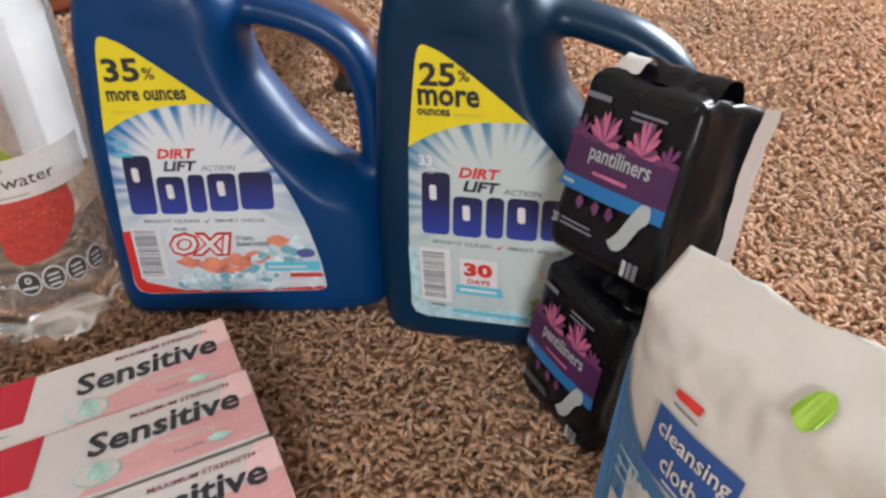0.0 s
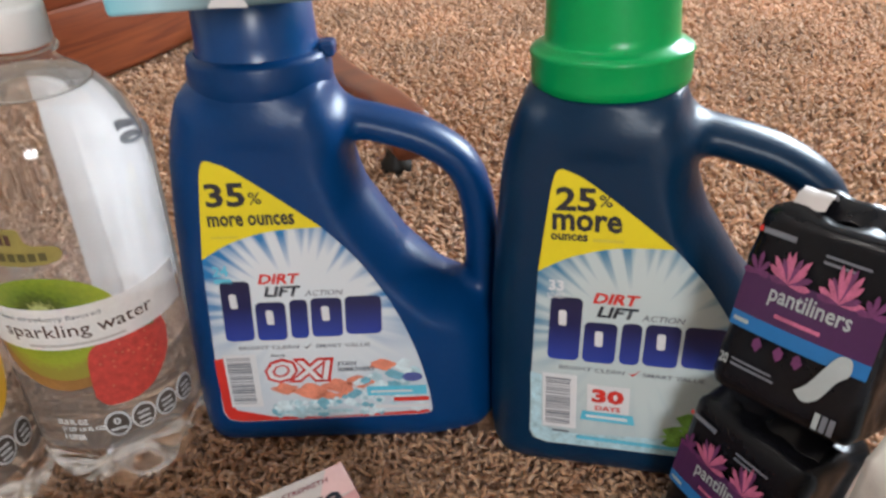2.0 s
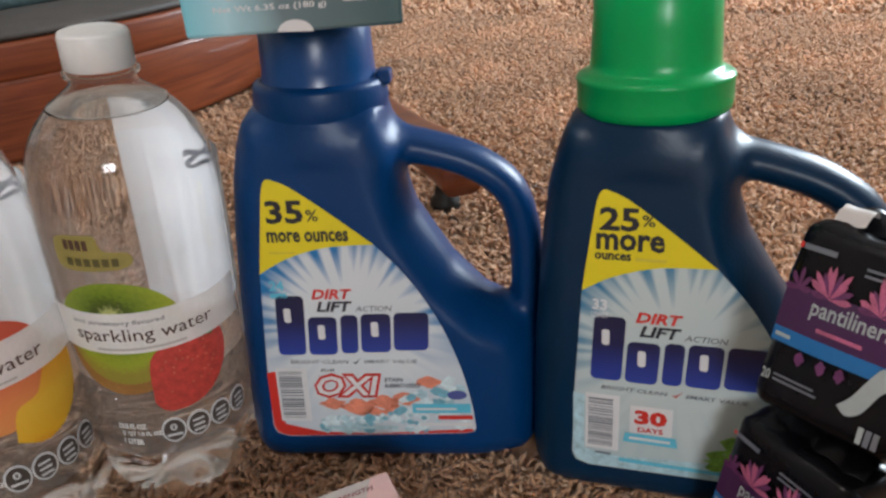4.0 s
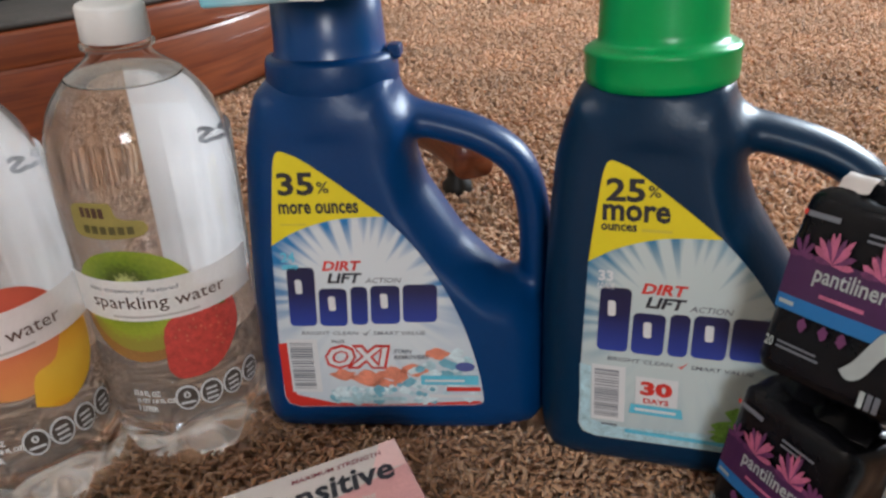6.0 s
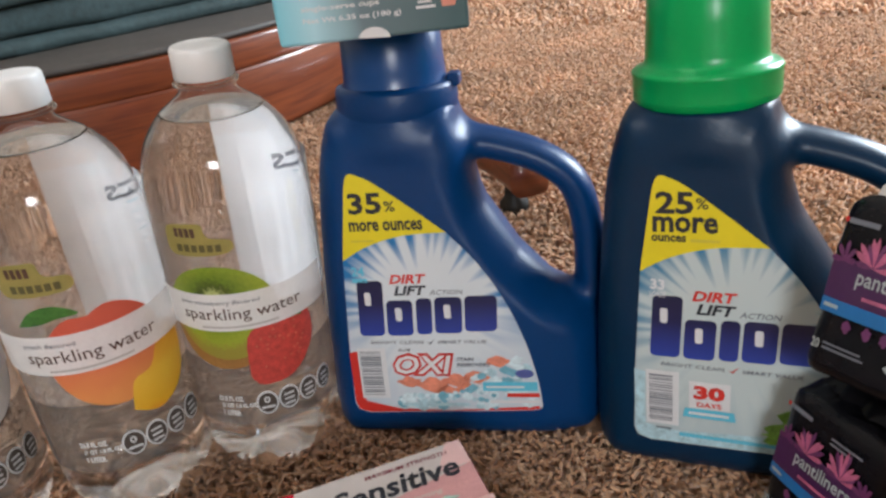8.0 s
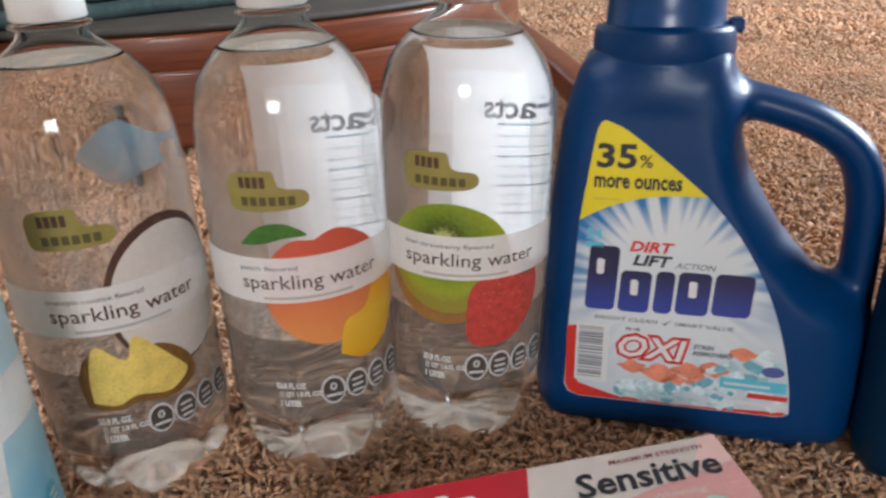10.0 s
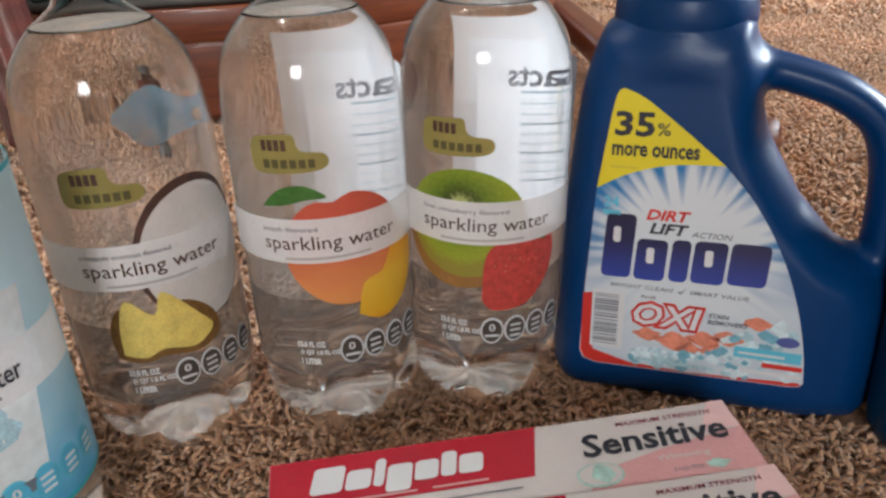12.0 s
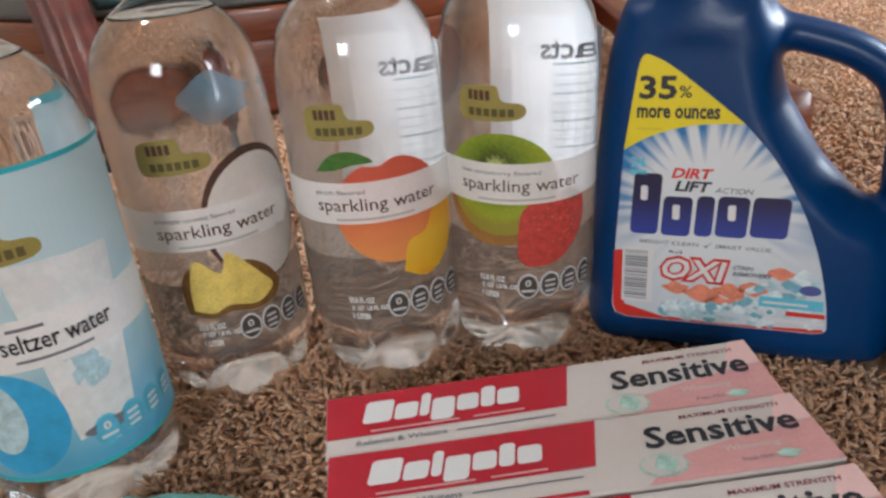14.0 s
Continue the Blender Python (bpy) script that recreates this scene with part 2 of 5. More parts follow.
def lit_through(m, share):
    """Thin printed film: part of the light passes through it from behind."""
    t = m.node_tree
    b, tr, mx = t.nodes["Principled BSDF"], t.nodes.new("ShaderNodeBsdfTranslucent"), t.nodes.new("ShaderNodeMixShader")
    mx.inputs[0].default_value = share
    t.links.new(b.inputs["Base Color"].links[0].from_socket, tr.inputs[0])
    t.links.new(b.outputs[0], mx.inputs[1])
    t.links.new(tr.outputs[0], mx.inputs[2])
    t.links.new(mx.outputs[0], t.nodes["Material Output"].inputs[0])


def film_panel():
    """White label film that lets light through from behind."""
    m = mat("white_back_panel", (0.95, 0.95, 0.95), 0.3, vary=0.03, scale=90)
    t = m.node_tree
    tr, mx = t.nodes.new("ShaderNodeBsdfTranslucent"), t.nodes.new("ShaderNodeMixShader")
    tr.inputs[0].default_value = (0.95, 0.96, 0.97, 1)
    mx.inputs[0].default_value = 0.85
    t.links.new(t.nodes["Principled BSDF"].outputs[0], mx.inputs[1])
    t.links.new(tr.outputs[0], mx.inputs[2])
    t.links.new(mx.outputs[0], t.nodes["Material Output"].inputs[0])
    return m


M_PANEL = film_panel()
M_KIWI = kiwi_material()
M_KIWI_SKIN = mat("kiwi_skin_print", (0.34, 0.17, 0.05), 0.4, vary=0.2)
M_STRAW = mat("strawberry_print", (0.60, 0.075, 0.06), 0.38, vary=0.35, scale=260)
M_PEACH = gradient("peach_print", 2, ((0.0, (0.86, 0.42, 0.12)), (0.45, (0.83, 0.31, 0.10)), (0.8, (0.74, 0.18, 0.085)), (1.0, (0.66, 0.12, 0.07))), 0.066, 0.13, noise_amount=0.35, noise_scale=60)
M_SLICE = gradient("peach_slice_print", 2, ((0.0, (0.68, 0.11, 0.03)), (0.22, (0.90, 0.50, 0.03)), (0.6, (0.92, 0.58, 0.06)), (1.0, (0.84, 0.36, 0.04))), 0.062, 0.112, noise_amount=0.25, noise_scale=90)
M_LEAF = mat("leaf_print", (0.07, 0.20, 0.035), 0.4, vary=0.3)
M_COCO = mat("coconut_flesh_print", (0.78, 0.74, 0.70), 0.4, vary=0.06)
M_HUSK = mat("coconut_husk_print", (0.085, 0.04, 0.028), 0.5, vary=0.4, scale=250)
M_PINE = mat("pineapple_print", (0.94, 0.73, 0.19), 0.4, vary=0.22, scale=120)
M_RIND = mat("pineapple_rind_print", (0.20, 0.10, 0.025), 0.5, vary=0.5, scale=250)
M_AQUA = gradient("seltzer_print", 2, ((0.0, (0.03, 0.26, 0.56)), (0.3, (0.16, 0.52, 0.76)), (0.7, (0.52, 0.76, 0.86)), (1.0, (0.62, 0.82, 0.90))), 0.03, 0.165, noise_amount=0.5, noise_scale=35)
lit_through(M_AQUA, 0.35)
for m_print in (M_KIWI, M_STRAW, M_PEACH, M_SLICE, M_LEAF, M_COCO, M_PINE):
    lit_through(m_print, 0.15)
M_ICE = mat("ice_glass_print", (0.66, 0.69, 0.69), 0.4, vary=0.14, scale=28)
M_TEAL = mat("teal_line_print", (0.03, 0.42, 0.50), 0.35)
M_CARD = mat("white_card", (0.57, 0.53, 0.51), 0.34, vary=0.03)
M_PINK = mat("pink_card", (0.62, 0.33, 0.33), 0.32, vary=0.1, scale=90)
M_CRIMSON = mat("crimson_card", (0.43, 0.012, 0.03), 0.25, vary=0.06)
M_MINT = mat("mint_print", (0.36, 0.56, 0.50), 0.4, vary=0.4, scale=200)
M_BLACK = mat("black_wrapper", (0.006, 0.006, 0.008), 0.26, vary=0.2, bump=0.5, bump_scale=45, spec=0.2)
M_PURPLE = mat("purple_print", (0.055, 0.013, 0.070), 0.3, vary=0.08)
M_STRIPE = mat("blue_stripe_print", (0.015, 0.15, 0.40), 0.3)
M_PETAL = mat("petal_print", (0.46, 0.12, 0.22), 0.35, vary=0.4, scale=220)
M_PETAL_DARK = mat("dark_petal_print", (0.13, 0.03, 0.11), 0.35, vary=0.4, scale=220)
M_LINER = mat("pale_liner_print", (0.38, 0.42, 0.42), 0.4)
M_POUCH = mat("white_pouch_film", (0.66, 0.635, 0.59), 0.4, vary=0.04, bump=0.6, bump_scale=28)
M_POUCH_BLUE = mat("blue_pouch_print", (0.06, 0.20, 0.42), 0.35, vary=0.06)
M_POUCH_NAVY = mat("deep_blue_print", (0.03, 0.10, 0.33), 0.35)
M_LIME = mat("lime_leaf_print", (0.30, 0.52, 0.03), 0.35, vary=0.15)
M_WOOD = wood_material("cherry_wood", (0.105, 0.020, 0.006), (0.215, 0.052, 0.014))
M_DARKWOOD = wood_material("dark_wood", (0.05, 0.008, 0.006), (0.12, 0.020, 0.012))
M_SHELF = mat("dusty_dark_shelf", (0.055, 0.048, 0.042), 0.6, vary=0.2, scale=25)
M_TEAL_CLOTH = mat("dark_teal_cloth", (0.028, 0.05, 0.052), 0.8, vary=0.35, scale=18, bump=0.6, bump_scale=90)
M_IRON = mat("dark_caster_metal", (0.03, 0.028, 0.025), 0.5, metal=0.6, vary=0.3)
M_CARTON = gradient("carton_print", 0, ((0.0, (0.14, 0.52, 0.64)), (0.25, (0.40, 0.66, 0.74)), (0.5, (0.13, 0.19, 0.21)), (1.0, (0.05, 0.11, 0.12))), -0.042, 0.042, noise_amount=0.12, noise_scale=30)
M_CARPET = carpet_material()
M_BACKING = mat("carpet_backing", (0.62, 0.38, 0.23), 0.95, vary=0.35, scale=120, bump=1.0, bump_scale=160)
M_WALL = mat("wall_paint", (0.38, 0.34, 0.29), 0.85, vary=0.03, scale=4)
M_CEIL = mat("ceiling_paint", (0.60, 0.59, 0.57), 0.9, vary=0.03, scale=4)
M_MINT_PACK = mat("mint_wrapper", (0.16, 0.42, 0.38), 0.35, vary=0.1, bump=0.4, bump_scale=40)


# ---- builders ----
def link(name, me, material, parent=None, label="", smooth=False):
    me.materials.clear()
    me.materials.append(material)
    if smooth:
        me.polygons.foreach_set("use_smooth", [True] * len(me.polygons))
    ob = new(name, me)
    ob.parent = parent
    if label:
        ob["label"] = label
    return ob


def mesh_of(verts, faces):
    me = bpy.data.meshes.new("mesh")
    me.from_pydata([tuple(v) for v in verts], [], [tuple(f) for f in faces])
    me.update()
    return me


def part(name, bm, material, parent=None, label="", smooth=False):
    me = bpy.data.meshes.new("mesh")
    bm.normal_update()
    bm.to_mesh(me)
    bm.free()
    return link(name, me, material, parent, label, smooth)


def empty(name, m):
    ob = new(name)
    ob.empty_display_size = 0.02
    ob.matrix_world = m
    return ob


def lathe(name, profile, material, parent, label="", n=48, centre=(0, 0), ripple=None, closed=False):
    """Turn (radius, height) pairs about the upright axis; ripple(angle, z) scales the radius."""
    verts, faces, k = [], [], len(profile)
    for i in range(n):
        a = 2 * math.pi * i / n
        for r, z in profile:
            s = ripple(a, z) if ripple else 1.0
            verts.append((centre[0] + r * s * math.cos(a), centre[1] + r * s * math.sin(a), z))
    for i in range(n):
        j = (i + 1) % n
        for p in range(k - 1 if not closed else k):
            q = (p + 1) % k
            faces.append((i * k + p, j * k + p, j * k + q, i * k + q))
    me = mesh_of(verts, faces)
    bm = bmesh.new()
    bm.from_mesh(me)
    bmesh.ops.remove_doubles(bm, verts=bm.verts, dist=1e-6)
    bmesh.ops.recalc_face_normals(bm, faces=bm.faces)
    bpy.data.meshes.remove(me)
    return part(name, bm, material, parent, label, True)


def rounded_box(sx, sy, sz, r, seg=2, base=True):
    bm = bmesh.new()
    bmesh.ops.create_cube(bm, size=1)
    for v in bm.verts:
        v.co = Vector((v.co.x * sx, v.co.y * sy, v.co.z * sz + (sz / 2 if base else 0)))
    if r:
        bmesh.ops.bevel(bm, geom=list(bm.edges), offset=r, segments=seg, profile=0.5, affect="EDGES")
    return bm


def surface_net(field, lo, hi, step):
    """A smooth mesh of the zero level of a distance field."""
    ax = [np.arange(a, b + step, step) for a, b in zip(lo, hi)]
    val = field(*np.meshgrid(*ax, indexing="ij"))
    ins = val < 0
    nx, ny, nz = (s - 1 for s in val.shape)
    corner = [(i, j, k) for i in (0, 1) for j in (0, 1) for k in (0, 1)]

    def cut(a, c):
        return a[c[0]:c[0] + nx, c[1]:c[1] + ny, c[2]:c[2] + nz]

    count = sum(cut(ins, c).astype(int) for c in corner)
    act = (count > 0) & (count < 8)
    pos, num = np.zeros((nx, ny, nz, 3)), np.zeros((nx, ny, nz))
    for a in corner:
        for d in range(3):
            if a[d]:
                continue
            b = list(a)
            b[d] = 1
            va, vb = cut(val, a), cut(val, b)
            cross = (va < 0) != (vb < 0)
            f = np.where(cross, va / np.where(va == vb, 1, va - vb), 0)
            for e in range(3):
                pos[..., e] += np.where(cross, a[e] + (f if e == d else 0), 0)
            num += cross
    pos = pos[act] / num[act][:, None]
    index = np.full((nx, ny, nz), -1)
    index[act] = np.arange(len(pos))
    cell = np.argwhere(act)
    verts = np.array([x[0] for x in ax]) + (cell + pos) * step
    faces = []
    for d in range(3):
        e, g = (d + 1) % 3, (d + 2) % 3
        lo_s, hi_s = [slice(None)] * 3, [slice(None)] * 3
        lo_s[d], hi_s[d] = slice(0, -1), slice(1, None)
        at = np.argwhere(ins[tuple(lo_s)] != ins[tuple(hi_s)])
        at = at[(at[:, e] > 0) & (at[:, g] > 0) & (at[:, e] < val.shape[e] - 1) & (at[:, g] < val.shape[g] - 1)]
        ue, ug = np.eye(3, dtype=int)[e], np.eye(3, dtype=int)[g]
        quad = np.stack([index[tuple((at - o).T)] for o in (ue + ug, ug, 0 * ue, ue)], 1)
        flip = ~ins[tuple(at.T)]
        quad[flip] = quad[flip][:, ::-1]
        faces.append(quad)
    return mesh_of(verts, np.concatenate(faces))


def polygon_distance(px, py, poly):
    """Signed distance in the plane, negative inside."""
    best, sign = np.full(px.shape, 1e9), np.ones(px.shape)
    for (ax_, ay), (bx, by) in zip(poly, poly[1:] + poly[:1]):
        ex, ey = bx - ax_, by - ay
        wx, wy = px - ax_, py - ay
        t = np.clip((wx * ex + wy * ey) / (ex * ex + ey * ey), 0, 1)
        best = np.minimum(best, np.hypot(wx - t * ex, wy - t * ey))
        c = ((ay > py) != (by > py)) & (px < ex * (py - ay) / (ey if ey else 1e-12) + ax_)
        sign = np.where(c, -sign, sign)
    return best * sign


def smooth_min(a, b, k):
    h = np.clip(0.5 + 0.5 * (b - a) / k, 0, 1)
    return b + (a - b) * h - k * h * (1 - h)


def curve_points(pts, n=6):
    """Catmull-Rom through the points."""
    out, P = [], [pts[0]] + list(pts) + [pts[-1]]
    for i in range(len(pts) - 1):
        a, b, c, d = (np.array(P[i + j], float) for j in range(4))
        for s in range(n):
            t = s / n
            out.append(tuple(0.5 * (2 * b + (c - a) * t + (2 * a - 5 * b + 4 * c - d) * t * t + (3 * b - a - 3 * c + d) * t ** 3)))
    return out + [tuple(pts[-1])]


def flat(slope=0.0, y0=0.0):
    """Lays print on an upright face that leans back by slope."""
    return lambda u, v, off: (u, y0 + slope * v - off, v)


def round_face(radius, turn):
    """Wraps print round an upright cylinder, its middle at the angle turn."""
    a0 = radians(turn)
    return lambda u, v, off: ((radius + off) * math.cos(a0 + u / radius), (radius + off) * math.sin(a0 + u / radius), v)


def lay(bm, surf, off, cuts=0.004):
    """Carry a flat print (x, y) over to a surface, cut fine enough to bend with it."""
    if cuts and bm.verts:
        xs = [v.co.x for v in bm.verts]
        x = math.floor(min(xs) / cuts) * cuts + cuts
        while x < max(xs):
            bmesh.ops.bisect_plane(bm, geom=bm.verts[:] + bm.edges[:] + bm.faces[:], plane_co=(x, 0, 0), plane_no=(1, 0, 0))
            x += cuts
    for v in bm.verts:
        v.co = Vector(surf(v.co.x, v.co.y, off))
    return bm


def shape(name, pts, surf, off, material, parent, label="", cuts=0, uv=None):
    bm = bmesh.new()
    f = bm.faces.new([bm.verts.new((x, y, 0)) for x, y in pts])
    if f.calc_area() and f.normal.z < 0:
        f.normal_flip()
    if uv:
        lay_uv = bm.loops.layers.uv.new("UVMap")
    if cuts == 0:
        bmesh.ops.triangulate(bm, faces=bm.faces[:])
    if uv:
        cx, cy, rx, ry = uv
        if cuts:
            lay(bm, lambda u, v, o: (u, v, 0), 0, cuts)
        for face in bm.faces:
            for lp in face.loops:
                lp[lay_uv].uv = ((lp.vert.co.x - cx) / rx, (lp.vert.co.y - cy) / ry)
        lay(bm, surf, off, 0)
    else:
        lay(bm, surf, off, cuts)
    return part(name, bm, material, parent, label)


def ellipse(cx, cy, rx, ry, n=28, a0=0.0, a1=360.0, wob=0.0):
    return [(cx + rx * (1 + wob * math.sin(5 * a + cx * 900)) * math.cos(a), cy + ry * (1 + wob * math.sin(4 * a + 1)) * math.sin(a)) for a in (radians(a0 + (a1 - a0) * i / n) for i in range(n))]


def bar(x0, y0, x1, y1, slant=0.0):
    return [(x0, y0), (x1, y0), (x1 + slant, y1), (x0 + slant, y1)]


def soft_bar(x0, y0, x1, y1, r):
    pts = []
    for cx, cy, a in ((x1 - r, y0 + r, -90), (x1 - r, y1 - r, 0), (x0 + r, y1 - r, 90), (x0 + r, y0 + r, 180)):
        pts += [(cx + r * math.cos(radians(a + 90 * i / 5)), cy + r * math.sin(radians(a + 90 * i / 5))) for i in range(6)]
    return pts


def text_bm(words, x0, y0, x1, y1, bold=0.0, shear=0.0, turn=0.0):
    """Built-in letters that fill the box from (x0, y0) to (x1, y1)."""
    cu = bpy.data.curves.new("words", "FONT")
    cu.body, cu.offset, cu.shear, cu.resolution_u = words, bold, shear, 2
    ob = new("words", cu)
    bpy.context.view_layer.update()
    me = bpy.data.meshes.new_from_object(ob.evaluated_get(bpy.context.evaluated_depsgraph_get()))
    bm = bmesh.new()
    bm.from_mesh(me)
    bpy.data.objects.remove(ob)
    bpy.data.meshes.remove(me)
    bpy.data.curves.remove(cu)
    xs, ys = [v.co.x for v in bm.verts], [v.co.y for v in bm.verts]
    ax_, bx, ay, by = min(xs), max(xs), min(ys), max(ys)
    for v in bm.verts:
        v.co = Vector((x0 + (v.co.x - ax_) / (bx - ax_) * (x1 - x0), y0 + (v.co.y - ay) / (by - ay) * (y1 - y0), 0))
    return bm


def text(name, words, box, surf, off, material, parent, bold=0.0, shear=0.0, cuts=0, slope=0.0):
    bm = text_bm(words, *box, bold, shear)
    if slope:
        for v in bm.verts:
            v.co.y += (v.co.x - box[0]) * slope
    return part(name, lay(bm, surf, off, cuts), material, parent)


L1, L2, L3, L4 = 0.0006, 0.0009, 0.0012, 0.0015


# ---- room ----
FLOOR = -0.006


def slab(name, lo, hi, material, label, category):
    bm = bmesh.new()
    bmesh.ops.create_cube(bm, size=1)
    for v in bm.verts:
        v.co = Vector([(a + b) / 2 + c * (b - a) for a, b, c in zip(lo, hi, v.co)])
    ob = part(name, bm, material)
    return tagged(ob, label, category, kind="structure")


slab("floor", (-2.2, -2.6, FLOOR - 0.1), (1.8, 4.2, FLOOR), M_BACKING, "tan carpet backing under the shag pile", "floor")
slab("wall_north", (-2.2, 4.2, FLOOR - 0.1), (1.9, 4.3, 2.5), M_WALL, "plain beige painted wall", "wall")
slab("wall_west", (-2.2, -2.6, FLOOR - 0.1), (-2.1, 4.2, 2.5), M_WALL, "plain beige painted wall", "wall")


def wall_with_window(name, x0, x1, y0, y1, wy0, wy1, wz0, wz1, across=False):
    ys, zs = [y0, wy0, wy1, y1], [FLOOR - 0.1, wz0, wz1, 2.5]
    bm = bmesh.new()
    for i in range(3):
        for j in range(3):
            if i == 1 and j == 1:
                continue
            r = bmesh.ops.create_cube(bm, size=1)
            for v in r["verts"]:
                v.co = Vector(((x0 + x1) / 2 + v.co.x * (x1 - x0), (ys[i] + ys[i + 1]) / 2 + v.co.y * (ys[i + 1] - ys[i]), (zs[j] + zs[j + 1]) / 2 + v.co.z * (zs[j + 1] - zs[j])))
    if across:
        for v in bm.verts:
            v.co.x, v.co.y = v.co.y, v.co.x
        bmesh.ops.reverse_faces(bm, faces=bm.faces)
    tagged(part(name, bm, M_WALL), "beige painted wall with a window opening", "wall", kind="structure")


wall_with_window("wall_east", 1.8, 1.9, -2.6, 4.2, 2.2, 3.5, 0.7, 1.9)
# South opening is an assumed one, added to hold the front lamp.
wall_with_window("wall_south", -2.7, -2.6, -2.2, 1.9, 0.7, 1.5, 0.93, 1.77, True)
slab("ceiling", (-2.2, -2.7, 2.5), (1.9, 4.3, 2.6), M_CEIL, "plain white painted ceiling", "ceiling")


# ---- carpet pile ----
def in_foot(x, y):
    """Where things press the pile down."""
    hit = np.zeros(x.shape, bool)
    for cx, cy, r in ((-0.2115, 0.346, 0.037), (-0.270, 0.292, 0.037), (-0.341, 0.234, 0.037), (-0.338, 0.128, 0.037)):
        hit |= (x - cx) ** 2 + (y - cy) ** 2 < r * r
    for cx, cy, turn, hx, hy in ((-0.087, 0.396, 11.8, 0.074, 0.032), (0.064, 0.400, -3.0, 0.072, 0.030), (-0.132, 0.230, 40.3, 0.094, 0.018), (-0.104, 0.198, 39.5, 0.094, 0.018), (-0.076, 0.166, 39.0, 0.094, 0.018)):
        c, s = math.cos(radians(turn)), math.sin(radians(turn))
        u, v = (x - cx) * c + (y - cy) * s, -(x - cx) * s + (y - cy) * c
        hit |= (abs(u) < hx) & (abs(v) < hy)
    return hit


def pile(name, x0, x1, y0, y1, step, length, thick, rings, hole=None, seed=1):
    """Curly yarn strands standing on the backing, each a bent, tapered tube of three sides."""
    rng = np.random.default_rng(seed)
    gx, gy = np.meshgrid(np.arange(x0, x1, step), np.arange(y0, y1, step))
    x = gx.ravel() + rng.uniform(-0.6, 0.6, gx.size) * step
    y = gy.ravel() + rng.uniform(-0.6, 0.6, gx.size) * step
    keep = ~in_foot(x, y)
    if hole:
        keep &= ~((x > hole[0]) & (x < hole[1]) & (y > hole[2]) & (y < hole[3]))
    x, y = x[keep], y[keep]
    n = len(x)
    az = rng.uniform(0, 2 * np.pi, n)
    bend = rng.uniform(-3.0, 3.0, n)
    ln = length * rng.uniform(0.7, 1.3, n)
    th = thick * rng.uniform(0.75, 1.25, n)
    px, py, pz = x.copy(), y.copy(), np.full(n, FLOOR)
    V = np.zeros((n, rings * 3 + 1, 3))
    for r in range(rings + 1):
        f = r / rings
        tilt = 0.60 + 0.85 * f + 0.0 * az
        a = az + bend * f
        dx, dy, dz = np.sin(tilt) * np.cos(a), np.sin(tilt) * np.sin(a), np.cos(tilt)
        if r == rings:
            V[:, -1] = np.stack([px, py, pz], 1)
            break
        for k in range(3):
            c = 2 * np.pi * k / 3 + r * 0.9
            ux, uy = -np.sin(a), np.cos(a)
            wx, wy, wz = -np.cos(tilt) * np.cos(a), -np.cos(tilt) * np.sin(a), np.sin(tilt)
            rad = th * (1.0 - 0.25 * f)
            V[:, r * 3 + k] = np.stack([px + rad * (np.cos(c) * ux + np.sin(c) * wx), py + rad * (np.cos(c) * uy + np.sin(c) * wy), pz + rad * np.sin(c) * wz], 1)
        s = ln / rings
        px, py, pz = px + dx * s, py + dy * s, pz + dz * s
    tri = []
    for r in range(rings - 1):
        for k in range(3):
            a, b, c, d = r * 3 + k, r * 3 + (k + 1) % 3, r * 3 + 3 + (k + 1) % 3, r * 3 + 3 + k
            tri += [(a, b, c), (a, c, d)]
    top = (rings - 1) * 3
    tri += [(top + k, top + (k + 1) % 3, rings * 3) for k in range(3)]
    F = (np.array(tri)[None] + (np.arange(n) * (rings * 3 + 1))[:, None, None]).reshape(-1, 3)
    me = bpy.data.meshes.new("pile")
    me.vertices.add(n * (rings * 3 + 1))
    me.vertices.foreach_set("co", V.ravel())
    me.loops.add(F.size)
    me.loops.foreach_set("vertex_index", F.ravel())
    me.polygons.add(len(F))
    me.polygons.foreach_set("loop_start", np.arange(0, F.size, 3))
    me.update()
    me.validate()
    ob = link(name, me, M_CARPET, None, "", True)
    return tagged(ob, "tan and brown shag carpet pile of curly yarn", "carpet", kind="stuff")


NEAR = (-0.50, 0.42, 0.04, 0.62)
MID = (-0.85, 0.95, -0.05, 1.55)
pile("carpet_pile", *NEAR, 0.0035, 0.0120, 0.0018, 4, seed=1)
pile("carpet_pile", *MID, 0.0052, 0.0135, 0.0022, 3, hole=NEAR, seed=2)
pile("carpet_pile", -1.2, 1.77, -0.4, 3.5, 0.0125, 0.020, 0.0046, 3, hole=MID, seed=3)


# ---- furniture behind ----
DRUM = (-1.06, 1.06)


